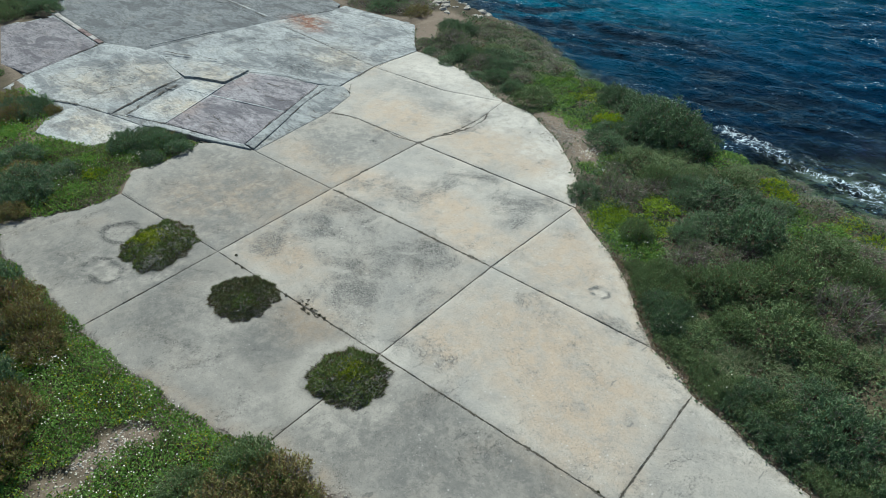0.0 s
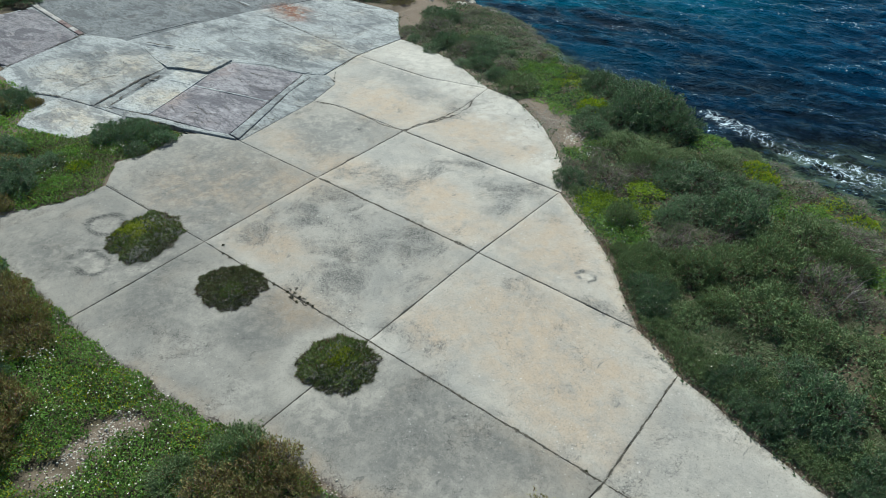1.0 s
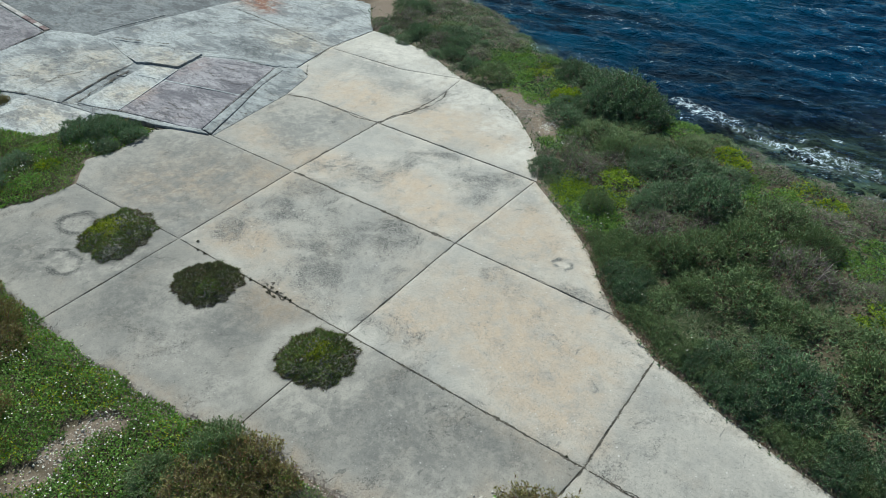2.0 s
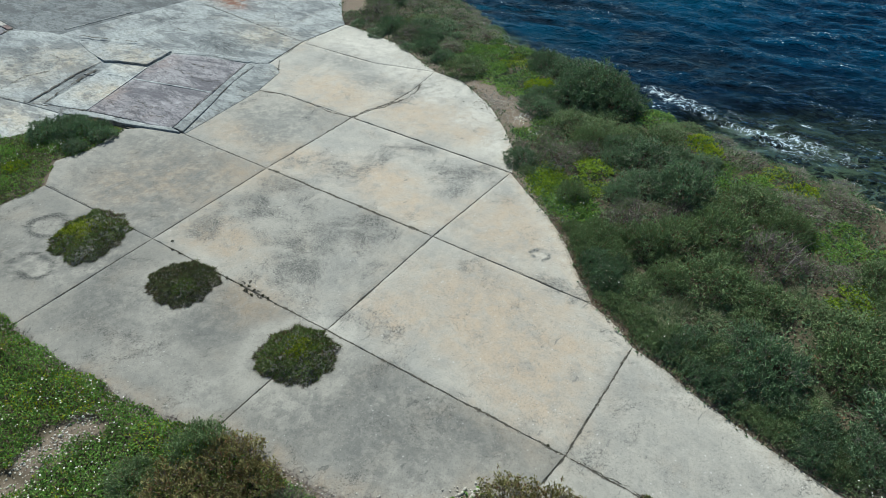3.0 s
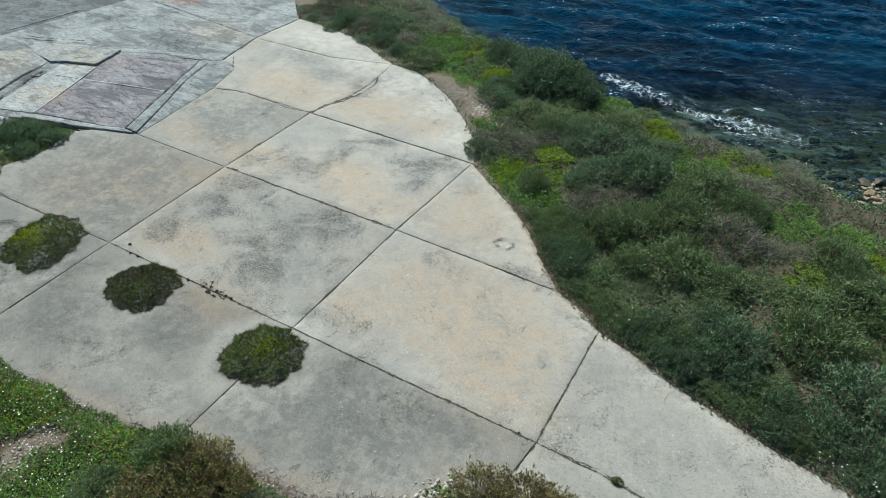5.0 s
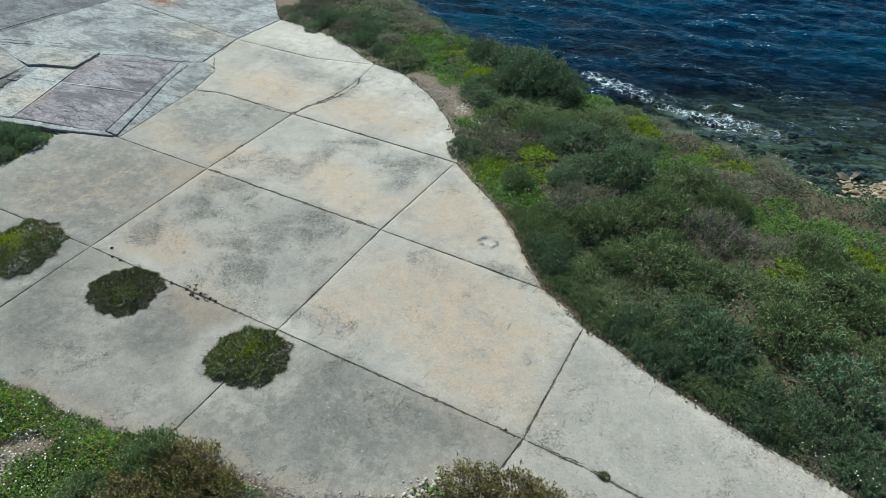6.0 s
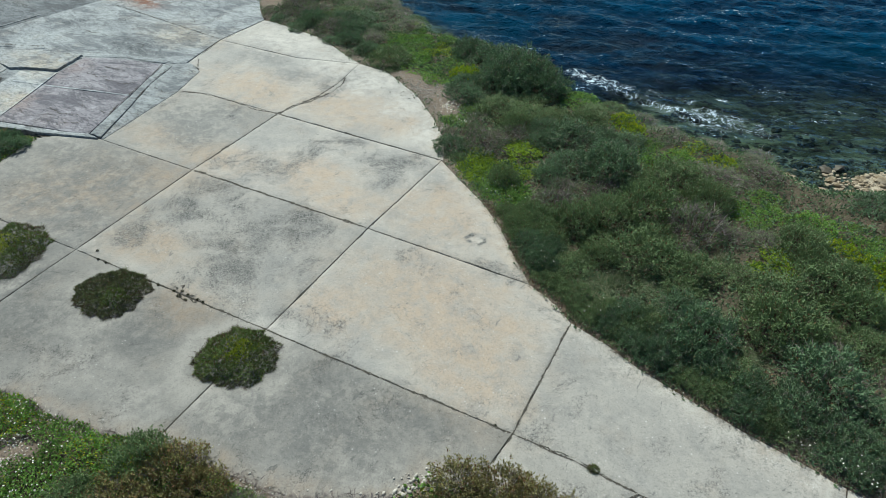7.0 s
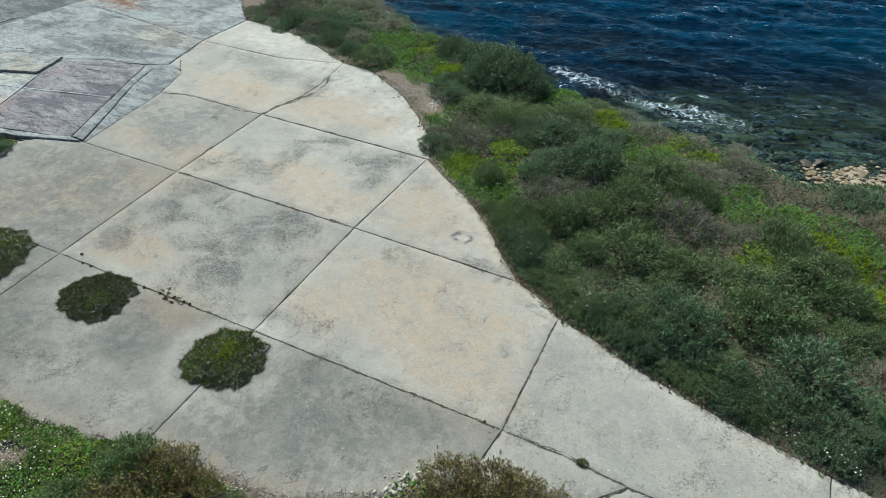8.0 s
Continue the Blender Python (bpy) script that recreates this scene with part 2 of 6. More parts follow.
def ground_material():
    m = Mat("coast_ground")
    n1, n2 = m.noise(1.2, 6, 0.65), m.noise(11, 6, 0.75)
    soil = m.mix(m.step(n1, 0.35, 0.65), (0.050, 0.044, 0.030), (0.085, 0.072, 0.048))
    bare = m.mix(m.step(n2, 0.3, 0.7), (0.120, 0.095, 0.074), (0.205, 0.168, 0.132))
    c = m.mix(m.attr("bare"), soil, bare)
    grit = m.cells(22, colour=True)
    g = m.n.new("ShaderNodeSeparateColor")
    m.link(grit, g.inputs[0])
    st = m.math("MULTIPLY", m.step(m.cells(22), 0.25, 0.4, 1.0, 0.0), m.step(g.outputs[0], 0.7, 0.8))
    c = m.mix(m.math("MULTIPLY", st, m.step(m.attr("bare"), 0.0, 1.0, 0.12, 0.55)), c, (0.42, 0.38, 0.32))
    rock = m.mix(m.step(n2, 0.35, 0.65), (0.20, 0.17, 0.12), (0.42, 0.37, 0.28))
    c = m.mix(m.attr("shore"), c, rock)
    bed = m.mix(m.step(m.noise(0.55, 6, 0.7), 0.42, 0.58), (0.10, 0.10, 0.075), (0.30, 0.29, 0.22))
    bed = m.mix(m.step(m.noise(1.6, 5, 0.7), 0.50, 0.60), bed, (0.060, 0.045, 0.045))
    gs = m.n.new("ShaderNodeSeparateColor")
    m.link(m.cells(4.5, colour=True), gs.inputs[0])
    cob = m.math("MULTIPLY", m.step(m.cells(4.5), 0.3, 0.45, 1.0, 0.0), m.step(gs.outputs[0], 0.55, 0.7))
    bed = m.mix(m.math("MULTIPLY", cob, 0.35), bed, (0.36, 0.36, 0.28))
    c = m.mix(m.attr("bed"), c, bed)
    return m.finish(c, 0.95, m.bump(m.math("ADD", n2, m.math("MULTIPLY", st, 0.5)), 0.7, 0.03), 0.15)


def water_material():
    m = Mat("sea_water")
    drift = m.noise(0.055, 3, 0.5, 0.4, stretch=(1.8, 1.0, 1.0, 0.42), along=True)
    deep = m.mix(m.step(drift, 0.38, 0.62), (0.0012, 0.0072, 0.020), (0.0015, 0.0125, 0.037))
    deep = m.mix(m.math("MULTIPLY", m.attr("teal"), m.step(m.noise(0.12, 4, 0.6), 0.3, 0.6, 0.3, 1.0)), deep, (0.003, 0.110, 0.170))
    # weed and rock under the nearer water
    weed = m.step(m.noise(0.5, 5, 0.65, 0.8, stretch=(2.2, 1.0, 1.0, 0.3), along=True), 0.40, 0.58)
    deep = m.mix(m.math("MULTIPLY", m.attr("reef"), weed), deep, (0.0045, 0.010, 0.017))
    r1 = m.noise(1.25, 4, 0.55, 0.6, stretch=(1.6, 0.85, 1.0, 0.2), along=True)
    r2 = m.noise(3.0, 5, 0.6, 0.5, stretch=(1.5, 0.85, 1.0, 0.12), along=True)
    ridge = m.math("SUBTRACT", 1.0, m.math("ABSOLUTE", m.math("SUBTRACT", m.math("MULTIPLY", r1, 2.0), 1.0)))
    ridge2 = m.math("SUBTRACT", 1.0, m.math("ABSOLUTE", m.math("SUBTRACT", m.math("MULTIPLY", r2, 2.0), 1.0)))
    h = m.math("ADD", m.math("MULTIPLY", ridge, 0.7), m.math("MULTIPLY", ridge2, 0.45))
    bump = m.bump(h, 0.85, 0.3)
    # light through and off the crests, painted as a lighter blue on them
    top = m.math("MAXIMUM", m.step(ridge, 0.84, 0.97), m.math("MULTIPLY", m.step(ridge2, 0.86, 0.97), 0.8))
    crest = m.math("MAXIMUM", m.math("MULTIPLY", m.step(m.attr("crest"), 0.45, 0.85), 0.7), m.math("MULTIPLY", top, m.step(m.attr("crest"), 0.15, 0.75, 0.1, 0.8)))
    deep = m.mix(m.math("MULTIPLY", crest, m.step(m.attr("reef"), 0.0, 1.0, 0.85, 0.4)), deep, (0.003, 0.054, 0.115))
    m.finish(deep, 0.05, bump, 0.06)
    m.p.inputs["Specular Tint"].default_value = (0.22, 0.55, 1.0, 1.0)
    m.p.inputs["IOR"].default_value = 1.33
    # the shallows let the bed show
    clear = m.n.new("ShaderNodeBsdfTransparent")
    clear.inputs[0].default_value = (0.52, 0.66, 0.60, 1)
    gloss = m.n.new("ShaderNodeBsdfGlossy")
    gloss.inputs["Roughness"].default_value = 0.06
    gloss.inputs["Color"].default_value = (0.30, 0.42, 0.50, 1)
    m.link(bump, gloss.inputs["Normal"])
    fr = m.n.new("ShaderNodeFresnel")
    fr.inputs[0].default_value = 1.33
    m.link(bump, fr.inputs["Normal"])
    thin = m.n.new("ShaderNodeMixShader")
    m.link(fr.outputs[0], thin.inputs[0])
    m.link(clear.outputs[0], thin.inputs[1])
    m.link(gloss.outputs[0], thin.inputs[2])
    body = m.n.new("ShaderNodeMixShader")
    m.link(m.math("MULTIPLY", m.attr("shallow"), 0.95), body.inputs[0])
    m.link(m.p.outputs[0], body.inputs[1])
    m.link(thin.outputs[0], body.inputs[2])
    # foam lace where the swell breaks
    warp = m.n.new("ShaderNodeVectorMath")
    warp.operation = "ADD"
    wv = m.n.new("ShaderNodeTexNoise")
    wv.inputs["Scale"].default_value = 1.6
    wv.inputs["Detail"].default_value = 5
    m.link(m.pos, wv.inputs["Vector"])
    m.link(m.pos, warp.inputs[0])
    m.link(wv.outputs["Color"], warp.inputs[1])
    lace = m.cells(1.7, "DISTANCE_TO_EDGE", warp.outputs[0])
    lace2 = m.cells(4.0, "DISTANCE_TO_EDGE", warp.outputs[0])
    lines = m.math("MAXIMUM", m.step(lace, 0.015, 0.05, 1.0, 0.0), m.step(lace2, 0.015, 0.05, 0.85, 0.0))
    lines = m.math("MULTIPLY", lines, m.step(m.noise(4.5, 5, 0.75), 0.44, 0.54))
    gate = m.math("ADD", m.attr("foam"), m.math("MULTIPLY", m.math("SUBTRACT", m.noise(0.7, 6, 0.7), 0.5), 1.7))
    f = m.math("MULTIPLY", lines, m.step(gate, 0.55, 0.9))
    f = m.math("MAXIMUM", f, m.math("MULTIPLY", m.step(gate, 0.95, 1.5), m.step(m.noise(5, 7, 0.8), 0.49, 0.57)))
    # sun sparkle on the crests, painted as small white specks
    sparkle = m.math("MULTIPLY", m.step(m.noise(9.0, 3, 0.65, 0.6, stretch=(1.6, 0.8, 1.0, 0.2), along=True), 0.63, 0.66), m.step(m.attr("crest"), 0.5, 0.75))
    f = m.math("MAXIMUM", f, m.math("MULTIPLY", sparkle, m.step(m.noise(0.2, 3, 0.6), 0.42, 0.6)))
    white = m.n.new("ShaderNodeBsdfDiffuse")
    white.inputs[0].default_value = (0.56, 0.67, 0.74, 1)
    whole = m.n.new("ShaderNodeMixShader")
    m.link(f, whole.inputs[0])
    m.link(body.outputs[0], whole.inputs[1])
    m.link(white.outputs[0], whole.inputs[2])
    m.link(whole.outputs[0], m.out.inputs[0])
    return m.m


M_GROUND = ground_material()
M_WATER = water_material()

# ---- plan ----
RIGHT_EDGE = [(17.0, 0.9), (11.45, 1.57), (10.5, 1.8), (9.5, 2.0), (8.43, 2.28), (7.2, 2.66), (6.5, 2.97), (5.66, 3.21), (5.1, 3.65), (4.42, 3.95),
              (3.7, 4.69), (2.91, 5.63), (2.03, 6.38), (0.92, 7.12), (0.3, 7.7), (-0.33, 8.75), (-1.23, 9.74), (-2.48, 10.89), (-4.3, 11.95),
              (-5.6, 12.1), (-6.75, 12.67), (-8.07, 13.32), (-10.5, 13.77), (-11.96, 14.52), (-13.4, 16.1)]
LEFT_EDGE = [(-13.4, 17.6), (-14.5, 16.0), (-18.2, 16.0), (-22.0, 18.0), (-36.0, 19.0), (-36.0, 9.0), (-28.9, 7.1), (-27.7, 5.9), (-28.3, 4.1), (-25.0, 2.6), (-21.4, 1.9),
             (-18.1, 1.37), (-16.9, 1.0), (-16.1, 0.0), (-13.7, 0.75), (-13.2, 2.7), (-11.3, 3.1), (-11.1, 1.8), (-11.4, 0.8), (-10.4, -0.2),
             (-10.5, -1.3), (-11.1, -2.3), (-11.7, -3.1), (-9.9, -3.71), (-7.65, -3.72), (-5.0, -3.8), (-3.3, -3.76), (-1.1, -3.6), (0.0, -3.2),
             (1.0, -3.1), (2.8, -3.05), (4.4, -2.2), (4.8, -1.45), (5.7, -1.35), (8.0, -1.3), (17.0, -1.5)]
OUTLINE = RIGHT_EDGE + LEFT_EDGE
SHORE = [(-3000, 400), (-60, 36), (-30, 27), (-17.6, 23.9), (-13.5, 22.4), (-9.8, 21.4), (-7.4, 20.4), (-5.4, 18.5), (-1.6, 17.3), (1.7, 15.9), (3.5, 15.4), (5.7, 14.7), (7.5, 14.5), (9.0, 14.7),
         (11.0, 15.7), (13.0, 16.6), (20, 18.5), (60, 30), (3000, 300)]


def inside(px, py, poly):
    px, py = np.asarray(px, float), np.asarray(py, float)
    hit = np.zeros(px.shape, bool)
    for (ax, ay), (bx, by) in zip(poly, poly[1:] + poly[:1]):
        if ay != by:
            hit ^= ((ay > py) != (by > py)) & (px < (bx - ax) * (py - ay) / (by - ay) + ax)
    return hit


def reach(px, py, line, closed=False):
    """Distance of points from a polyline."""
    px, py = np.asarray(px, float), np.asarray(py, float)
    best = np.full(px.shape, 1e9)
    ends = list(zip(line, line[1:])) + ([(line[-1], line[0])] if closed else [])
    for (ax, ay), (bx, by) in ends:
        dx, dy = bx - ax, by - ay
        k = np.clip(((px - ax) * dx + (py - ay) * dy) / (dx * dx + dy * dy), 0, 1)
        best = np.minimum(best, np.hypot(px - ax - k * dx, py - ay - k * dy))
    return best


SEA_POLY = SHORE + [(3000, 4000), (-3000, 4000)]


def inland(px, py):
    """Distance from the shoreline, positive on land."""
    return reach(px, py, SHORE) * np.where(inside(px, py, SEA_POLY), -1, 1)


def ripple(x, y, size, seed=0.0):
    """A cheap smooth noise of about -1 to 1."""
    a, out, k = 1.0, 0.0, 1.0 / size
    for i in range(4):
        th = 1.3 * i + seed
        u, v = x * math.cos(th) + y * math.sin(th), -x * math.sin(th) + y * math.cos(th)
        out = out + a * np.sin(u * k + 1.7 * i + seed + 0.9 * np.sin(v * k * 0.8 + seed)) * np.cos(v * k * 1.1 + 2.1 * i)
        a, k = a * 0.55, k * 1.9
    return out / 1.6


def smooth(x, a, b):
    t = np.clip((x - a) / (b - a), 0, 1)
    return t * t * (3 - 2 * t)


def land_height(px, py):
    px, py = np.asarray(px, float), np.asarray(py, float)
    d = inland(px, py)
    wide = 2.3 + 2.0 * smooth(px, 7.5, 10.5)
    h = np.where(d > 0, SEA - 0.05 + (-SEA - 0.10) * smooth(d / wide, 0.1, 1.0) + 0.14 * smooth(d, 2.0, 6.0), SEA - 0.05 - 0.16 * np.minimum(-d, 40))
    pave = inside(px, py, OUTLINE)
    r = reach(px, py, OUTLINE, True)
    rough = ripple(px, py, 0.9) * 0.06 + ripple(px, py, 0.25, 4.0) * 0.02
    shore = 1 - smooth(np.abs(d), 0.5, 4.0)
    h = h + np.where(pave, 0, rough * smooth(r, 0.1, 1.2)) + shore * ripple(px, py, 0.5, 2.0) * 0.12
    return np.where(pave, np.minimum(h, -0.012 - 0.15 * smooth(r, 0.08, 0.32)), np.minimum(h + 0.05 * np.exp(-r) - 0.03 * (1 - smooth(r, 0.0, 0.2)), 0.4))


# ---- mesh helpers ----
rng = np.random.default_rng(7)


def mesh_of(name, verts, faces, material, smooth_faces=False):
    me = bpy.data.meshes.new(name)
    verts = np.asarray(verts, np.float32)
    me.vertices.add(len(verts))
    me.vertices.foreach_set("co", verts.ravel())
    if isinstance(faces, np.ndarray):
        n, k = faces.shape
        me.loops.add(n * k)
        me.loops.foreach_set("vertex_index", faces.astype(np.int32).ravel())
        me.polygons.add(n)
        me.polygons.foreach_set("loop_start", np.arange(0, n * k, k, dtype=np.int32))
    else:
        flat = [i for f in faces for i in f]
        me.loops.add(len(flat))
        me.loops.foreach_set("vertex_index", flat)
        me.polygons.add(len(faces))
        starts, s0 = [], 0
        for f in faces:
            starts.append(s0)
            s0 += len(f)
        me.polygons.foreach_set("loop_start", starts)
    me.update(calc_edges=True)
    me.validate()
    if smooth_faces:
        me.shade_smooth()
    me.materials.append(material)
    return me


def put_attr(me, name, values):
    me.attributes.new(name, "FLOAT", "POINT").data.foreach_set("value", np.asarray(values, np.float32))


def part(name, me, parent, label="", kind=""):
    ob = new(name, me)
    ob.parent = parent
    return tagged(ob, label, kind=kind)


def spread(lo, hi, step, far, grow=1.22):
    """Grid lines: even between lo and hi, then ever wider out to far."""
    mid = list(np.arange(lo, hi + step / 2, step))
    s, a, b = step, [lo], [hi]
    while a[-1] > -far or b[-1] < far:
        s *= grow
        a.append(a[-1] - s)
        b.append(b[-1] + s)
    return np.array(a[:0:-1] + mid + b[1:])


def sheet(xs, ys):
    gx, gy = np.meshgrid(xs, ys)
    n, k = gx.shape
    i = np.arange(n * k).reshape(n, k)
    f = np.stack([i[:-1, :-1], i[:-1, 1:], i[1:, 1:], i[1:, :-1]], -1).reshape(-1, 4)
    return gx.ravel(), gy.ravel(), f


# ---- ground and sea ----
gx, gy, gf = sheet(spread(-24, 16, 0.2, 2900), spread(-9, 26, 0.2, 2900))
gz = land_height(gx, gy)
me = mesh_of("ground", np.stack([gx, gy, gz], -1), gf, M_GROUND, True)
gd = inland(gx, gy)
BARE = [(-2.8, 11.5, 0.9), (-1.7, 11.1, 0.7), (-1.2, 10.4, 0.5), (-3.6, 12.0, 0.5), (-4.8, 12.3, 0.4), (-2.15, -4.6, 0.35), (-2.15, -5.0, 0.33), (-2.2, -5.5, 0.3), (-2.15, -6.1, 0.35), (-12.5, 15.6, 1.0), (-13.2, 17.5, 1.2)]
bare = np.zeros(gx.shape)
for bx, by, br in BARE:
    bare = np.maximum(bare, 1 - smooth(np.hypot(gx - bx, gy - by) + 0.25 * ripple(gx, gy, 0.3), br * 0.7, br * 1.4))
bare = np.maximum(bare, 0.8 * (1 - smooth(reach(gx, gy, OUTLINE, True) + 0.15 * ripple(gx, gy, 0.25, 1.0), 0.1, 0.5)))
put_attr(me, "bare", bare)
put_attr(me, "shore", 1 - smooth(gd, 0.6, 2.2))
put_attr(me, "bed", 1 - smooth(gd, -1.2, -0.2))
tagged(new("ground", me), "brown stony coastal soil running down to the sea bed", "ground", kind="structure")

wx, wy, wf = sheet(spread(-26, 16, 0.14, 2900), spread(13.5, 47, 0.14, 2900))
near = np.exp(-np.maximum(0, np.hypot(wx, wy - 22) - 40) / 40)
swell = np.random.default_rng(21)
chop = np.zeros(wx.shape)
for i in range(30):
    length = 0.5 * 1.062 ** i
    ang = 1.74 + swell.normal() * 0.5
    u = (wx * math.cos(ang) + wy * math.sin(ang)) * 2 * math.pi / length + swell.random() * 6.2832 + 0.5 * ripple(wx, wy, 2.2 * length, float(i))
    crest = 0.5 + 0.5 * np.sin(u)
    chop += 0.0125 * length ** 0.5 * (2 * crest ** 1.6 - 0.85) * (0.75 + 0.4 * ripple(wx, wy, 3.2, 2.0 * i))
wd = -inland(wx, wy)
wz = SEA + (chop - 0.05) * near * (0.3 + 0.7 * smooth(wd, 0, 4))
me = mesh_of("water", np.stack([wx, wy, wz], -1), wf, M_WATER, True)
east = smooth(wx, 0, 7)
put_attr(me, "shallow", np.clip(1 - smooth(wd, 0.3 + 2.5 * east, 1.4 + 12.0 * east), 0, 1))
surf = reach(wx, wy, [(0.3, 19.2), (1.8, 18.75), (3.1, 18.2), (4.4, 17.8), (5.4, 17.7)]) + 0.18 * ripple(wx, wy, 0.8, 1.0)
foam = (1.1 + 0.3 * ripple(wx, wy, 1.1, 8.0)) * np.exp(-(surf / (0.6 + 0.15 * ripple(wx, wy, 1.6, 3.0))) ** 2)
foam = np.maximum(foam, 0.74 * np.exp(-(np.hypot((wx - 6.3) / 3.0, (wy - 17.7) / 1.2)) ** 4))
foam = np.maximum(foam, 0.62 * np.exp(-(np.hypot((wx - 3.4) / 3.4, (wy - 18.6) / 1.0)) ** 4))
foam = np.maximum(foam, 0.95 * np.exp(-((wx - 6.2) / 0.45) ** 2 - ((wy - 19.3 - 0.2 * (wx - 6.2)) / 0.2) ** 2))
foam = np.maximum(foam, 0.6 * np.exp(-((wd - 0.3) / 0.5) ** 2) * (1 - smooth(wx, 8, 10)))
put_attr(me, "foam", foam)
put_attr(me, "reef", smooth(wd, 0.0, 1.5) * (1 - smooth(wd, 5.0, 12.0)))
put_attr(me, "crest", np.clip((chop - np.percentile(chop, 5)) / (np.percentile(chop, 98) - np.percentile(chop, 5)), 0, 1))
put_attr(me, "teal", 1.15 * np.exp(-((wx + 14) / 10) ** 2 - ((wy - 36) / 13) ** 2) + 0.6 * np.exp(-((wx + 6) / 5) ** 2 - ((wy - 44) / 7) ** 2) + 0.15 * np.exp(-((wx - 12) / 5) ** 2 - ((wy - 27) / 6) ** 2))
tagged(new("water", me), "dark blue choppy sea with foam at the rocks", "sea", kind="structure")

# ---- the paved ground ----
fx, fy, ff = sheet(np.arange(-36, 17.1, 0.3), np.arange(-4.2, 19.1, 0.3))
mx_, my_ = fx[ff].mean(1), fy[ff].mean(1)
keep = inside(mx_, my_, OUTLINE) & (reach(mx_, my_, OUTLINE, True) > 0.3)
far_bed = keep & ((mx_ < -11.6) | (mx_ < np.interp(my_, [3.9, 7.4, 9.1], [-9.85, -10.1, -10.75])) & (my_ > 3.8) & (my_ < 8.9))
keep &= ~far_bed
me_fill = mesh_of("pavement", np.stack([fx, fy, np.full(fx.shape, -0.028)], -1), ff[keep], M_FILL)
pavement = tagged(new("pavement", me_fill), "cracked old concrete pavement of large cast slabs", "pavement", kind="structure")
me = mesh_of("slab_bed", np.stack([fx, fy, np.full(fx.shape, -0.001)], -1), ff[far_bed], M_OLD)
put_attr(me, "tone", np.full(fx.shape, 0.85))
part("slab_bed", me, pavement, "weathered grey bed under the old slabs")

GREY_A = [(-1.5, 3.45, 0.55, 0.35), (-1.2, 3.3, 0.3, 0.3), (-1.4, 6.8, 0.6, 0.45), (-3.9, 5.0, 0.45, 0.3), (-5.4, 4.7, 0.4, 0.35), (-8.2, 2.8, 1.2, 0.9), (-2.3, 2.5, 0.6, 0.9), (-1.7, 3.6, 0.45, 0.4), (-1.5, 3.0, 0.5, 0.5), (-2.6, 1.7, 0.7, 0.8), (-1.9, 1.3, 0.7, 0.6), (-4.0, 3.4, 1.2, 0.45), (-4.7, 2.5, 0.8, 0.5), (-0.95, 6.9, 0.8, 0.6), (-0.45, 7.2, 0.6, 0.45), (-0.5, 6.2, 0.4, 0.7), (-4.2, 5.2, 0.5, 0.9)]
GREY_B = [(-3.6, 6.1, 0.45, 0.8), (-5.5, 4.7, 0.4, 0.5), (-2.8, 7.4, 0.6, 0.2), (-7.6, 6.9, 0.9, 0.6), (-7.3, 5.6, 1.0, 0.7), (-8.6, 6.2, 0.8, 0.8), (-8.9, 1.7, 1.3, 0.8), (-7.0, 1.0, 1.0, 0.9), (-9.2, 3.0, 1.2, 0.6), (-7.0, 2.6, 0.8, 0.7), (-8.3, 0.9, 1.2, 0.5), (-8.7, 10.9, 1.0, 0.5), (-5.3, 10.6, 0.5, 0.9), (-7.2, 10.2, 0.8, 0.5), (2.0, -0.7, 1.0, 0.5), (2.9, -1.4, 0.9, 0.7), (1.2, -1.9, 0.7, 0.7)]
GREY_C = [(3.9, -0.6, 0.8, 0.4), (-2.4, -1.3, 0.9, 0.7), (-5.0, 1.2, 0.5, 0.5), (3.5, 4.05, 0.8, 0.25), (-13.6, 9.3, 1.2, 0.8), (-14.3, 9.4, 0.7, 0.6), (-6.9, -1.4, 1.3, 0.8), (-8.5, -2.7, 1.2, 0.6), (-4.9, -2.0, 0.9, 0.9), (0.3, 0.5, 0.5, 0.3), (-17.5, 10.2, 1.0, 0.6), (-15.6, 11.0, 0.9, 0.3), (-19.4, 4.8, 0.7, 0.5), (-18.2, 4.2, 0.9, 0.5)]
STAIN = [(-13.4, 9.3, 1.4, 0.6)] + [spot for spot in GREY_A + GREY_B + GREY_C if spot[1] < -0.3 or -11 < spot[0] < -6]
GREY = [spot for spot in GREY_A + GREY_B + GREY_C if spot not in STAIN]
WARM = [(-7.6, 2.2, 1.6, 1.2), (-8.6, 1.2, 1.0, 1.0), (2.6, 2.2, 1.9, 1.3), (3.8, 1.6, 1.4, 1.0), (-7.6, 9.0, 1.6, 1.0), (-4.2, 9.2, 1.6, 1.0), (-2.2, 8.9, 0.9, 0.7), (-2.6, 5.3, 1.3, 0.6), (-1.6, 4.9, 1.4, 0.7), (1.4, 5.6, 1.3, 1.1), (2.2, 2.6, 1.8, 1.2), (4.2, 1.2, 1.2, 1.2), (4.4, 2.4, 1.0, 0.6),
        (-5.6, 4.8, 1.2, 0.7), (-4.4, 1.0, 1.2, 0.6), (-6.3, 3.4, 1.3, 0.7), (-2.3, -0.4, 1.0, 0.6), (0.9, 1.4, 0.8, 0.8), (-8.0, 5.0, 1.0, 0.6), (-17.4, 13.2, 0.7, 0.5), (-15.6, 6.8, 1.4, 0.8), (-15.0, 1.4, 1.4, 0.8), (-18.6, 3.4, 1.6, 1.0), (-17.6, 5.2, 1.4, 0.8), (-14.2, 4.2, 0.9, 0.8), (-13.0, 11.0, 1.6, 0.8)]
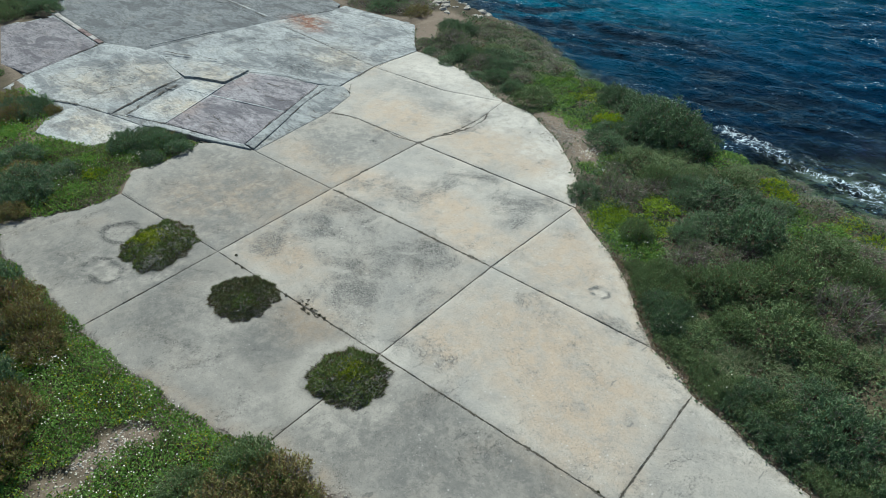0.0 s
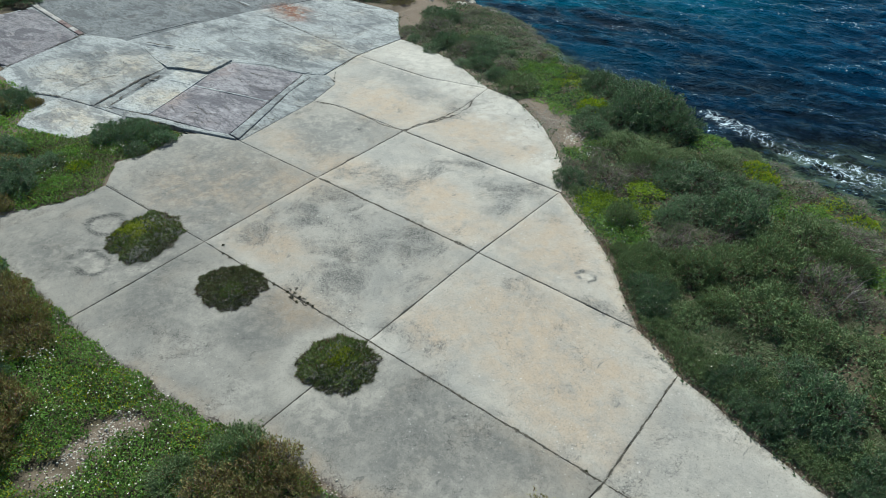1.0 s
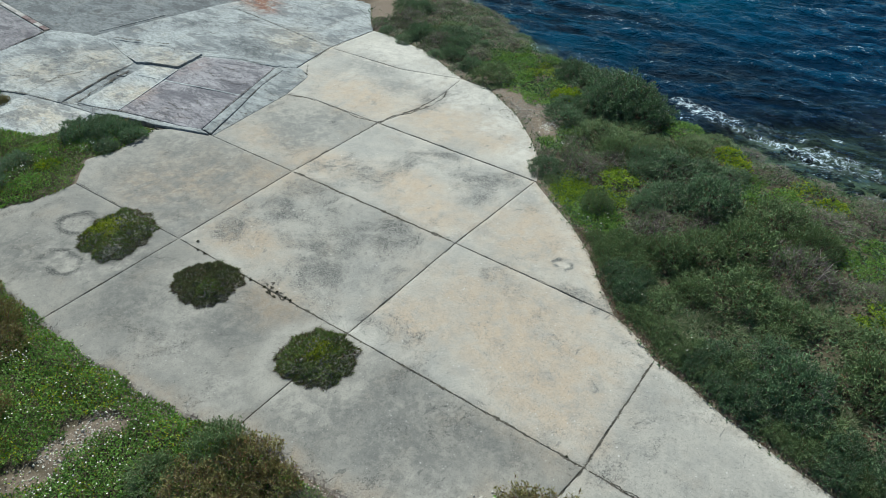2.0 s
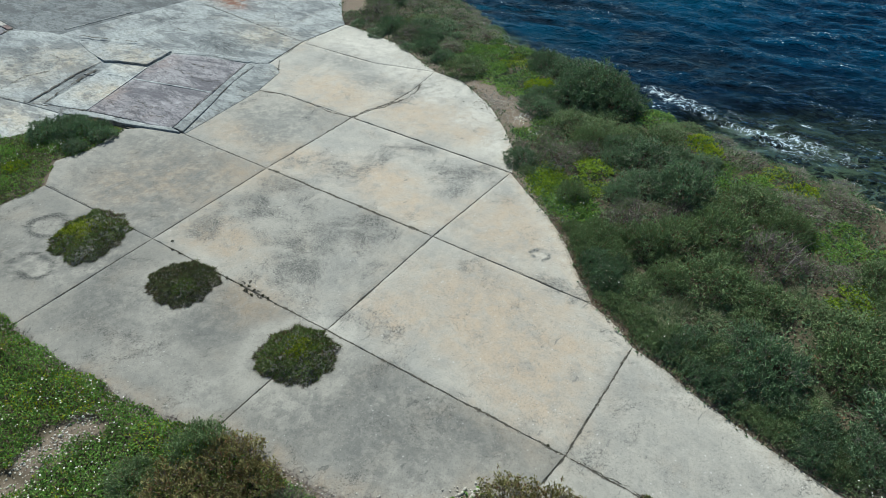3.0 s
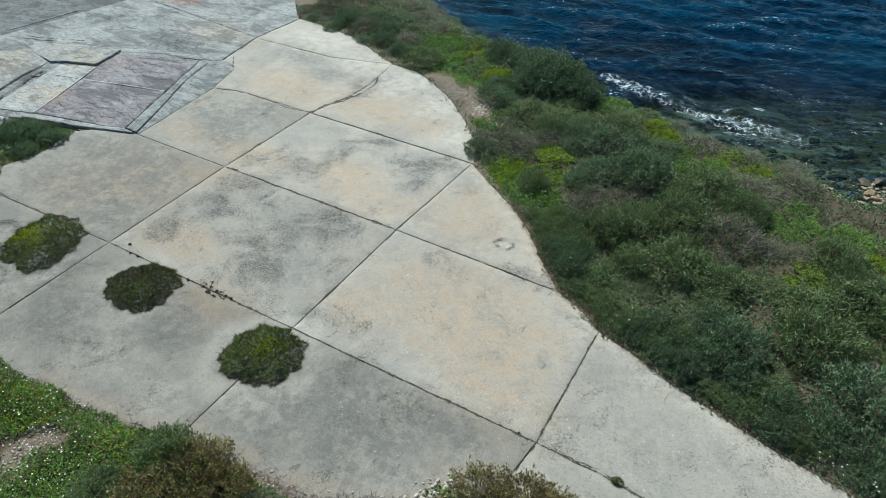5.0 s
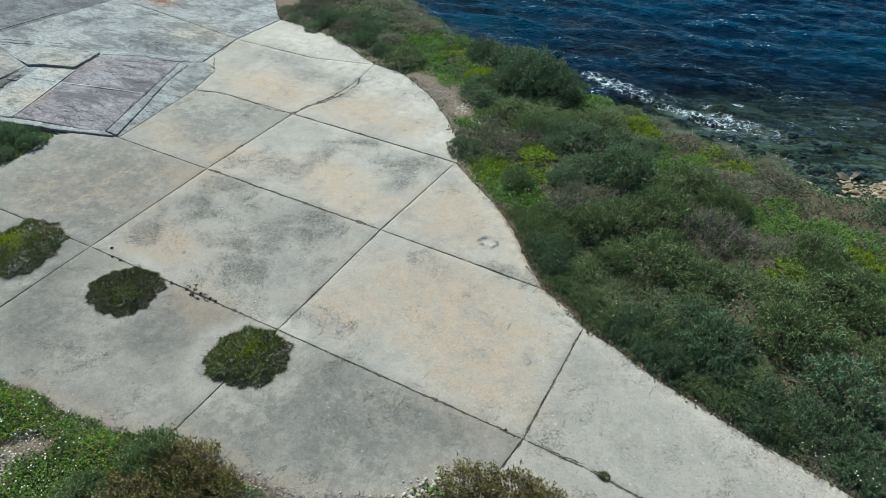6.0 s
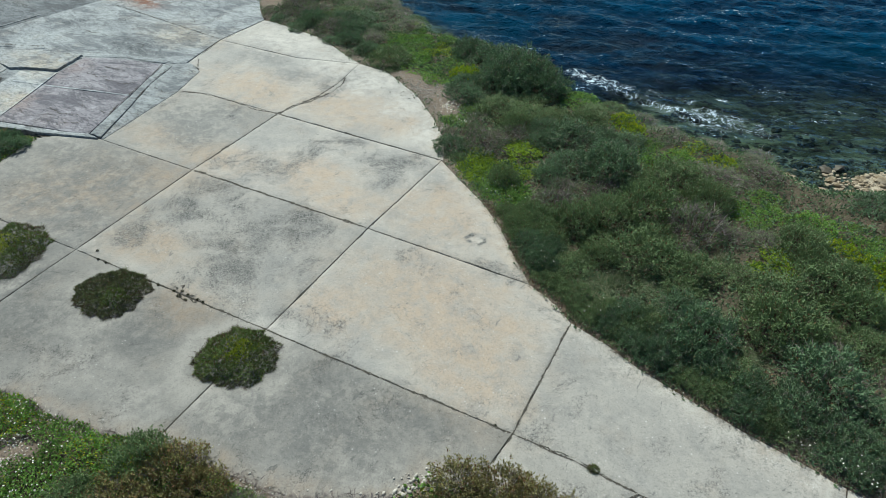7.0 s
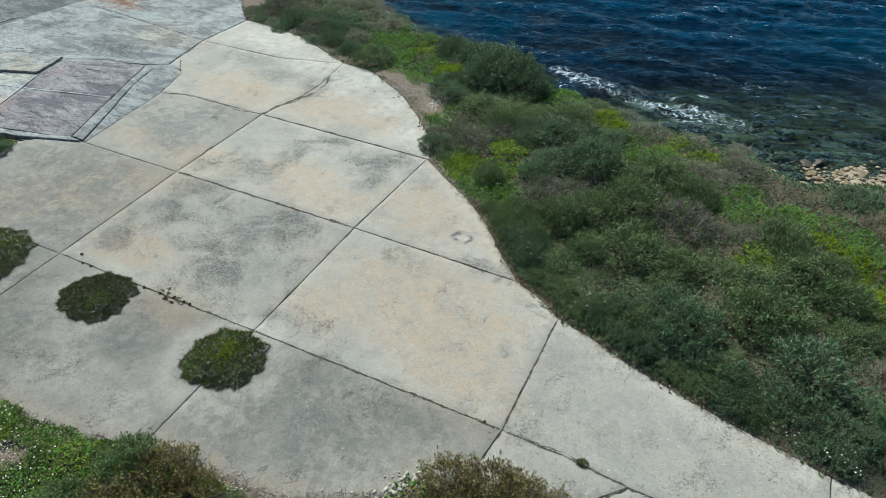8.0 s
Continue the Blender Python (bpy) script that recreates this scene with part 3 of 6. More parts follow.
BROAD = [(-2.4, 2.2, 1.9, 1.4), (-0.9, 6.6, 0.9, 0.8), (-4.3, 5.2, 1.2, 0.6), (-4.6, 2.6, 1.0, 0.8), (0.9, 0.7, 0.7, 0.5)]
PALE = [(-0.08, -0.95, 0.75, 0.75), (-7.4, -1.5, 0.8, 0.5), (-3.8, -0.9, 0.8, 0.6), (-6.3, 11.8, 1.3, 0.8), (-4.4, 11.2, 0.9, 1.0), (-2.4, 10.2, 0.6, 0.9), (-9.2, 12.6, 1.6, 0.8), (-1.0, 8.9, 0.5, 0.8), (-10.6, 3.5, 0.8, 0.4), (0.6, -1.9, 0.8, 0.4), (-1.0, -2.6, 0.7, 0.5), (-2.6, -2.6, 1.3, 0.7),
        (-7.3, -1.9, 0.9, 0.5), (-8.4, -1.4, 0.6, 0.4), (-3.4, -1.6, 0.8, 0.4), (4.0, -1.9, 0.7, 0.6)]


def blots(x, y, spots):
    v = np.zeros(x.shape)
    for cx, cy, rx, ry in spots:
        q = np.hypot((x - cx) / rx, (y - cy) / ry) + 0.35 * ripple(x, y, 1.2, cx + 2) + 0.22 * ripple(x, y, 0.45, cx) + 0.3 * ripple(x, y, 0.15, cy)
        v = np.maximum(v, 1 - smooth(q, 0.0, 1.9))
    return v


PITS = [(-8.55, -1.15, 0.55, 0.42), (-7.4, -2.3, 0.62, 0.36), (2.62, 4.85, 0.24, 0.17), (-6.98, 6.82, 0.16, 0.1)]


def pits(x, y):
    """Scars of uprooted posts: how deep, and how close to the rim."""
    deep, rim = np.zeros(x.shape), np.zeros(x.shape)
    for cx, cy, rx, ry in PITS:
        q = np.hypot((x - cx) / rx, (y - cy) / ry) + 0.22 * ripple(x, y, 0.2, cx)
        deep = np.maximum(deep, 1 - smooth(q, 0.6, 1.0))
        rim = np.maximum(rim, np.exp(-((q - 1.02) / 0.16) ** 2))
    return deep, rim


def resample(line, n):
    line = np.asarray(line, float)
    s = np.concatenate([[0], np.cumsum(np.hypot(*np.diff(line, axis=0).T))])
    k = np.linspace(0, s[-1], n)
    return np.stack([np.interp(k, s, line[:, 0]), np.interp(k, s, line[:, 1])], -1)


def slab(bottom, right, top, left, material, z=0.0, thick=0.14, cell=0.11, gap=0.003, ragged=0.009, name="slab", tone=1.0, label=""):
    """One cast slab between four sides: bottom and top run the same way, left and right both upward."""
    length = lambda ln: sum(math.dist(a, b) for a, b in zip(ln, ln[1:]))
    n = max(6, int(max(length(bottom), length(top)) / cell))
    k = max(6, int(max(length(left), length(right)) / cell))
    b, t, l, r = resample(bottom, n), resample(top, n), resample(left, k), resample(right, k)
    u, v = np.linspace(0, 1, n)[None, :, None], np.linspace(0, 1, k)[:, None, None]
    g = (1 - v) * b[None] + v * t[None] + (1 - u) * l[:, None] + u * r[:, None]
    g = g - ((1 - u) * (1 - v) * b[0] + u * (1 - v) * b[-1] + (1 - u) * v * t[0] + u * v * t[-1])
    mid = g.mean((0, 1))
    # the rim draws back from the joint and wanders a little
    ring = np.zeros((k, n), bool)
    ring[0], ring[-1], ring[:, 0], ring[:, -1] = True, True, True, True
    away = mid - g
    away = away / (np.linalg.norm(away, axis=-1, keepdims=True) + 1e-6)
    level = z(g[..., 0].ravel(), g[..., 1].ravel()) if callable(z) else z
    push = gap + ragged * (0.5 + 0.5 * ripple(g[..., 0], g[..., 1], 0.07, float(np.mean(level)) * 7)) + ragged * 1.4 * np.maximum(0, ripple(g[..., 0], g[..., 1], 0.5, 3.0)) ** 2
    g = g + np.where(ring[..., None], away * 1.35 * push[..., None], 0)
    # a narrow worn arris: the row next to the rim lies close to it
    g[1, :], g[-2, :] = g[0] + 0.12 * (g[1] - g[0]), g[-1] + 0.12 * (g[-2] - g[-1])
    g[:, 1], g[:, -2] = g[:, 0] + 0.12 * (g[:, 1] - g[:, 0]), g[:, -1] + 0.12 * (g[:, -2] - g[:, -1])
    x, y = g[..., 0].ravel(), g[..., 1].ravel()
    h = -np.where(ring.ravel(), 0.006, 0) - 0.016 * pits(x, y)[0] + 0.012 * pits(x, y)[1] + level + 0.006 * ripple(x, y, 0.7, 1.0)
    i = np.arange(n * k).reshape(k, n)
    f = np.stack([i[:-1, :-1], i[:-1, 1:], i[1:, 1:], i[1:, :-1]], -1).reshape(-1, 4)
    rim = np.concatenate([i[0, :-1], i[:-1, -1], i[-1, :0:-1], i[:0:-1, 0]])
    base = n * k + np.arange(len(rim))
    sx, sy = np.concatenate([x, x[rim]]), np.concatenate([y, y[rim]])
    sz = np.concatenate([h, h[rim] - thick])
    nx = np.roll(np.arange(len(rim)), -1)
    sides = np.stack([rim, base, base[nx], rim[nx]], -1)
    area = 0.5 * np.sum(sx[rim] * sy[rim[nx]] - sx[rim[nx]] * sy[rim])
    faces = np.concatenate([f, sides])
    if area < 0:
        faces = faces[:, ::-1]
    me = mesh_of(name, np.stack([sx, sy, sz], -1), faces, material)
    me.polygons.foreach_set("use_smooth", [True] * len(f) + [False] * len(sides))
    deep, rim_of_pit = pits(sx, sy)
    put_attr(me, "grey", np.maximum(np.maximum(0.85 * blots(sx, sy, GREY), 0.6 * blots(sx, sy, BROAD)), 1.5 * rim_of_pit))
    put_attr(me, "stain", np.maximum(blots(sx, sy, STAIN), 2.0 * rim_of_pit))
    ring_of = lambda cx, cy, r, w: np.exp(-((np.hypot(sx - cx, sy - cy) + 0.15 * ripple(sx, sy, 0.3, cx) - r) / w) ** 2)
    put_attr(me, "halo", np.maximum(np.maximum(ring_of(0.05, -1.0, 1.08, 0.27), 0.5 * ring_of(-3.85, -0.85, 0.9, 0.3)), ring_of(-7.0, -1.35, 0.9, 0.22) * smooth(-sy, 0.9, 1.4)))
    put_attr(me, "tone", np.full(len(sx), tone))
    put_attr(me, "rust", blots(sx, sy, [(-17.5, 13.3, 1.1, 0.5), (-16.9, 12.9, 0.7, 0.4), (-17.9, 13.5, 0.6, 0.4)]))
    rim_sand = (0.9 - 0.6 * smooth(sx, 4.5, 7.0)) * (1 - smooth(reach(sx, sy, RIGHT_EDGE, False) + 0.2 * ripple(sx, sy, 0.35, 4.0), 0.05, 0.55)) * smooth(sx, -3.0, 0.0)
    near_sand = 0.8 * (1 - smooth(reach(sx, sy, LEFT_EDGE[-10:], False) + 0.2 * ripple(sx, sy, 0.35, 4.0), 0.05, 0.6))
    put_attr(me, "warm", np.maximum(np.maximum(blots(sx, sy, WARM), rim_sand), near_sand))
    fringe = (0.45 + 0.5 * smooth(sx, 4.5, 7.0)) * (1 - smooth(reach(sx, sy, OUTLINE, True) + 0.25 * ripple(sx, sy, 0.4, 2.0), 0.05, 0.9))
    put_attr(me, "pale", np.maximum(np.maximum(blots(sx, sy, PALE), fringe), 0.6 * deep))
    return part(name, me, pavement, label)


E0, E4, E8, E11 = 0.0, 4.0, 7.7, 11.45
# nearest row
slab([(-11.7, -3.1), (-9.9, -3.71), (-7.65, -3.72), (-5.82, -3.78)], [(-5.82, -3.78), (-5.83, E0)], [(-10.4, -0.1), (-5.83, E0)], [(-11.7, -3.1), (-11.1, -2.3), (-10.5, -1.3), (-10.4, -0.1)], M_SLAB, tone=0.665)
slab([(-5.82, -3.78), (-5.0, -3.8), (-3.3, -3.76), (-1.1, -3.6), (0.0, -3.2)], [(0.0, -3.2), (0.0, E0)], [(-5.83, E0), (0.0, E0)], [(-5.82, -3.78), (-5.83, E0)], M_SLAB, tone=0.64)
slab([(0.0, -3.2), (1.0, -3.1), (2.8, -3.05), (4.4, -2.2), (4.8, -1.45), (5.55, -1.38)], [(5.55, -1.38), (5.7, E0)], [(0.0, E0), (5.7, E0)], [(0.0, -3.2), (0.0, E0)], M_SLAB, tone=0.665)
slab([(5.55, -1.38), (7.2, -1.3)], [(7.2, -1.3), (7.7, -0.55), (8.1, -0.14)], [(5.7, E0), (7.0, -0.03), (8.1, -0.14)], [(5.55, -1.38), (5.7, E0)], M_SLAB, tone=0.86)
slab([(7.2, -1.3), (11.3, -1.4)], [(11.3, -1.4), (11.3, -0.2)], [(8.1, -0.14), (11.3, -0.2)], [(7.2, -1.3), (7.7, -0.55), (8.1, -0.14)], M_SLAB, -0.012, tone=0.86)
# second row
slab([(-10.4, -0.1), (-5.83, E0)], [(-5.83, E0), (-5.85, E4)], [(-9.55, E4), (-5.85, E4)], [(-10.4, -0.1), (-11.35, 0.8), (-11.1, 1.8), (-11.35, 3.1), (-10.7, 3.7), (-9.55, E4)], M_SLAB, tone=0.75)
slab([(-5.83, E0), (0.0, E0)], [(0.0, E0), (0.0, E4)], [(-5.85, E4), (0.0, E4)], [(-5.83, E0), (-5.85, E4)], M_SLAB, tone=0.88)
slab([(0.0, E0), (5.7, E0)], [(5.7, E0), (5.67, 3.2)], [(0.0, E4), (4.45, 3.93), (5.1, 3.65), (5.67, 3.2)], [(0.0, E0), (0.0, E4)], M_SLAB, tone=0.98)
slab([(5.7, E0), (8.1, -0.14), (11.25, -0.2)], [(11.25, -0.2), (11.2, 1.62)], [(5.67, 3.2), (6.5, 2.97), (7.2, 2.66), (8.43, 2.28), (9.5, 2.0), (10.5, 1.8), (11.2, 1.62)], [(5.7, E0), (5.67, 3.2)], M_SLAB, tone=0.9)
slab([(11.25, -0.2), (17, -0.3)], [(17, -0.3), (17, 0.9)], [(11.2, 1.62), (17, 0.9)], [(11.25, -0.2), (11.2, 1.62)], M_SLAB, tone=0.9)
# third row
slab([(-9.52, E4), (-5.85, E4)], [(-5.85, E4), (-5.77, 7.72)], [(-9.75, 7.47), (-8.7, 7.75), (-5.77, 7.72)], [(-9.52, E4), (-9.75, 7.47)], M_SLAB, tone=0.9)
slab([(-5.85, E4), (0.0, E4)], [(0.0, E4), (0.15, 7.68)], [(-5.77, 7.72), (0.15, 7.68)], [(-5.85, E4), (-5.77, 7.72)], M_SLAB, tone=1.04)
slab([(0.0, E4), (4.42, 3.93)], [(4.42, 3.93), (3.7, 4.69), (2.91, 5.63), (2.03, 6.38), (0.92, 7.12)], [(0.15, 7.68), (0.92, 7.12)], [(0.0, E4), (0.15, 7.68)], M_SLAB, tone=1.0)
# fourth row
slab([(-9.75, 7.47), (-8.7, 7.75), (-5.77, 7.72)], [(-5.77, 7.72), (-5.35, 9.2), (-5.3, 10.4), (-5.5, 12.05)], [(-11.4, 11.4), (-7.8, 11.44), (-5.5, 12.05)], [(-9.75, 7.47), (-10.33, 9.1), (-11.03, 9.2), (-11.2, 10.1), (-11.4, 11.4)], M_SLAB, tone=1.08)
slab([(-5.77, 7.72), (0.2, 7.7)], [(0.2, 7.7), (-0.33, 8.75), (-1.23, 9.74), (-2.48, 10.89), (-4.3, 11.95)], [(-5.5, 12.05), (-4.3, 11.95)], [(-5.77, 7.72), (-5.35, 9.2), (-5.3, 10.4), (-5.5, 12.05)], M_SLAB, tone=1.06)
slab([(-11.4, 11.4), (-7.8, 11.44), (-5.5, 12.05)], [(-5.5, 12.05), (-5.6, 12.1)], [(-11.2, 13.75), (-10.5, 13.77), (-8.07, 13.32), (-6.75, 12.67), (-5.6, 12.1)], [(-11.4, 11.4), (-11.2, 13.75)], M_SLAB, tone=1.1)
# the older far ground
slab([(-18.85, 12.27), (-11.4, 11.4)], [(-11.4, 11.4), (-11.2, 13.75)], [(-17.76, 15.1), (-14.3, 15.9), (-12.0, 14.5), (-11.2, 13.75)], [(-18.85, 12.27), (-17.76, 15.1)], M_OLD, 0.012, cell=0.2, gap=0.0, ragged=0.003)
slab([(-17.76, 15.1), (-14.3, 15.9), (-12.0, 14.5)], [(-12.0, 14.5), (-13.4, 16.1)], [(-17.9, 16.0), (-14.5, 16.1), (-13.4, 16.1)], [(-17.76, 15.1), (-17.9, 16.0)], M_OLD, 0.012, cell=0.25, gap=0.0, ragged=0.003)
slab([(-20.1, 6.55), (-18.25, 6.8), (-16.5, 7.55), (-14.65, 7.75), (-11.05, 9.15)], [(-11.05, 9.15), (-11.2, 10.1), (-11.4, 11.4)], [(-18.85, 12.27), (-11.4, 11.4)],
     [(-20.1, 6.55), (-19.9, 7.8), (-18.85, 12.27)], M_OLD, 0.02, cell=0.16, gap=0.0, ragged=0.003)
slab([(-22.0, 5.95), (-20.1, 6.55)], [(-20.1, 6.55), (-19.9, 7.8), (-18.85, 12.27)], [(-25.4, 11.1), (-22.9, 12.5), (-18.85, 12.27)], [(-22.0, 5.95), (-25.4, 11.1)], M_ASPHALT, 0.01, cell=0.25, gap=0.0, ragged=0.0)
slab([(-25.4, 11.1), (-22.9, 12.5), (-18.85, 12.27)], [(-18.85, 12.27), (-17.8, 15.1), (-18.2, 16.0)], [(-26.0, 18.0), (-18.2, 16.0)], [(-25.4, 11.1), (-26.0, 18.0)], M_ASPHALT, 0.012, cell=0.3, gap=0.0, ragged=0.0)
slab([(-27.2, 6.5), (-22.0, 5.95)], [(-22.0, 5.95), (-25.4, 11.1), (-26.0, 18.0)], [(-36, 9.0), (-36, 18.5), (-26.0, 18.0)], [(-27.2, 6.5), (-36, 9.0)], M_ASPHALT, 0.01, cell=0.4, gap=0.0, ragged=0.0)
slab([(-23.2, 2.0), (-21.3, 2.25)], [(-21.3, 2.25), (-22.15, 5.6)], [(-27.2, 6.15), (-22.15, 5.6)], [(-23.2, 2.0), (-27.9, 4.0), (-27.2, 6.15)], M_MAUVE, 0.03, cell=0.25, tone=0.85, gap=0.0, ragged=0.003)
slab([(-20.66, 0.98), (-18.51, 1.46), (-17.56, 1.93), (-16.77, 2.15), (-15.5, 2.42)], [(-15.5, 2.42), (-16.2, 4.8), (-16.35, 5.9), (-18.9, 6.72)], [(-22.2, 5.9), (-20.49, 6.55), (-18.9, 6.72)],
     [(-20.66, 0.98), (-21.3, 2.14), (-21.6, 3.07), (-21.85, 4.37), (-22.2, 5.9)], M_OLD, 0.022, 0.2, cell=0.16, gap=0.0, ragged=0.003)
slab([(-16.17, 0.09), (-14.8, 0.34), (-13.6, 0.78)], [(-13.6, 0.78), (-13.45, 1.39), (-13.88, 2.62)], [(-17.06, 2.06), (-15.4, 2.4), (-13.88, 2.62)], [(-16.17, 0.09), (-16.97, 0.92), (-17.06, 2.06)], M_OLD, 0.03, 0.2, cell=0.12, tone=1.12, gap=0.0, ragged=0.006)
# the footprint of a former building
def floor_level(x, y):
    """The old floor stands highest at its seaward front corner and runs out level behind."""
    return 0.026 + 0.032 * (1 - smooth(y, 3.9, 7.2)) * smooth(x, -14.6, -12.2)


def on_floor(up):
    return lambda x, y: floor_level(x, y) + up


# stained floor in two bays
slab([(-13.3, 3.22), (-11.85, 3.55), (-10.65, 3.8), (-9.99, 4.0)], [(-9.99, 4.0), (-10.56, 5.58), (-10.86, 6.4)], [(-14.12, 5.6), (-12.35, 6.0), (-10.86, 6.4)], [(-13.3, 3.22), (-14.12, 5.6)], M_MAUVE, on_floor(0.0), 0.22, gap=0.0, ragged=0.004)
slab([(-14.12, 5.62), (-12.35, 6.02), (-10.86, 6.42)], [(-10.86, 6.42), (-11.11, 7.05), (-11.7, 8.75)], [(-14.7, 7.84), (-13.38, 8.4), (-11.7, 8.75)], [(-14.12, 5.62), (-14.5, 6.6), (-14.7, 7.84)], M_MAUVE, on_floor(-0.004), 0.2, gap=0.0, ragged=0.004)
# plain bay behind the channel
slab([(-14.98, 2.76), (-13.34, 3.22)], [(-13.34, 3.22), (-14.5, 6.54)], [(-15.8, 6.06), (-14.5, 6.54)], [(-14.98, 2.76), (-15.8, 6.06)], M_OLD, on_floor(-0.004), 0.2, tone=1.12, gap=0.0, ragged=0.004)
# broad worn sills round the floor
slab([(-13.88, 2.66), (-12.76, 3.03), (-11.53, 3.31), (-10.49, 3.66), (-9.5, 3.97)], [(-9.5, 3.97), (-9.97, 4.02)], [(-14.3, 2.92), (-13.3, 3.2), (-11.85, 3.53), (-10.65, 3.78), (-9.97, 4.02)], [(-13.88, 2.66), (-14.3, 2.92)], M_OLD, on_floor(-0.002), 0.3, cell=0.06, tone=0.9, gap=0.0, ragged=0.06)
slab([(-9.97, 4.02), (-9.5, 3.97)], [(-9.5, 3.97), (-10.24, 5.83), (-10.95, 7.44), (-11.3, 8.78)], [(-11.7, 8.81), (-11.3, 8.78)], [(-9.97, 4.02), (-10.56, 5.58), (-11.11, 7.05), (-11.7, 8.81)], M_OLD, on_floor(-0.003), 0.3, cell=0.06, tone=0.88, gap=0.0, ragged=0.06)
slab([(-14.72, 7.9), (-13.38, 8.45), (-11.7, 8.83)], [(-11.7, 8.83), (-11.6, 9.12)], [(-14.9, 8.14), (-13.5, 8.72), (-11.6, 9.12)], [(-14.72, 7.9), (-14.9, 8.14)], M_OLD, on_floor(0.004), 0.2, cell=0.08, tone=1.04, gap=0.0, ragged=0.03)
# raised pad with a broken front step
slab([(-16.27, 5.92), (-15.49, 6.28), (-14.58, 6.6)], [(-14.58, 6.6), (-14.7, 7.29), (-14.81, 7.92)], [(-18.9, 6.78), (-17.34, 7.29), (-16.41, 7.58), (-14.81, 7.92)], [(-16.27, 5.92), (-17.7, 6.22), (-19.0, 6.6)], M_OLD, lambda x, y: 0.032 + 0.05 * smooth(x, -17.4, -16.3), 0.3, cell=0.07, tone=1.06, gap=0.0, ragged=0.05)
# dark channel beside the floor
slab([(-15.5, 2.44), (-15.0, 2.74)], [(-15.0, 2.74), (-15.84, 6.05)], [(-16.3, 5.88), (-15.84, 6.05)], [(-15.5, 2.44), (-16.2, 4.8), (-16.3, 5.88)], M_ASPHALT, -0.004, 0.2, cell=0.08, ragged=0.02)
# apron between the floor and the cast slabs
slab([(-9.5, 4.02), (-9.42, 4.02)], [(-9.42, 4.02), (-9.70, 7.4), (-10.14, 8.92), (-10.84, 9.27)], [(-11.4, 9.2), (-10.84, 9.27)], [(-9.5, 4.02), (-10.24, 5.83), (-10.95, 7.44), (-11.4, 9.2)], M_OLD, 0.012, tone=0.92, gap=0.0, ragged=0.003)
# thin sheet of cement in front of the channel
slab([(-15.45, 2.42), (-13.9, 2.64)], [(-13.9, 2.64), (-14.3, 2.9)], [(-15.0, 2.72), (-14.3, 2.9)], [(-15.45, 2.42), (-15.0, 2.72)], M_OLD, 0.028, cell=0.1, gap=0.0, ragged=0.003, tone=1.1)
slab([(-20.2, 1.0), (-17.45, 1.2)], [(-17.45, 1.2), (-17.1, 1.93)], [(-20.2, 1.04), (-17.05, 1.97)], [(-20.2, 1.0), (-20.2, 1.04)], M_OLD, -0.008, cell=0.2)


def footing(a, b, wide, z, material, tone=1.1):
    """A worn low wall footing between two points."""
    d = Vector((b[0] - a[0], b[1] - a[1])).normalized() * wide / 2
    n = Vector((-d.y, d.x))
    q = lambda p, k: (p[0] + k * n.x, p[1] + k * n.y)
    slab([q(a, -1), q(b, -1)], [q(b, -1), q(b, 1)], [q(a, 1), q(b, 1)], [q(a, -1), q(a, 1)], material, z, 0.03, 0.07, 0.0, 0.012, name="footing", tone=tone)


footing((-15.3, 5.35), (-14.15, 5.62), 0.05, on_floor(0.008), M_OLD, 1.35)
footing((-14.1, 5.61), (-10.9, 6.41), 0.07, on_floor(0.010), M_OLD, 1.35)
footing((-13.36, 3.3), (-14.5, 6.5), 0.06, on_floor(0.010), M_OLD, 1.35)
footing((-15.95, 4.95), (-15.6, 5.06), 0.16, 0.03, M_OLD, 1.05)


def crack(line, wide, jag=0.03, z=0.005, step=0.022):
    """Dirt standing in an open joint or crack: a ragged strip of changing width."""
    length = sum(math.dist(p, q) for p, q in zip(line, line[1:]))
    n = max(4, int(length / step))
    p = resample(line, n)
    d = np.gradient(p, axis=0)
    nrm = np.stack([-d[:, 1], d[:, 0]], -1) / (np.linalg.norm(d, axis=1, keepdims=True) + 1e-6)
    s = np.arange(n)
    wob = rng.normal(size=n) * 0.12 * jag + jag * (ripple(p[:, 0], p[:, 1], 0.22, 2.0) + 0.5 * ripple(p[:, 0], p[:, 1], 0.06, 5.0))
    w = (0.15 + 0.95 * rng.random(n)) * wide * np.clip(0.55 + 0.8 * ripple(p[:, 0], p[:, 1], 0.3, 7.0) + 0.5 * ripple(p[:, 0], p[:, 1], 0.05, 1.0), 0.02, 2) * np.minimum(1, np.minimum(s, n - 1 - s) / 3 + 0.05)
    v = np.concatenate([np.c_[p + nrm * (wob + w / 2)[:, None], np.full(n, z)], np.c_[p + nrm * (wob - w / 2)[:, None], np.full(n, z)]])
    f = np.stack([s[:-1], s[1:], s[1:] + n, s[:-1] + n], -1)[:, ::-1]
    part("crack", mesh_of("crack", v, f, M_FILL), pavement)


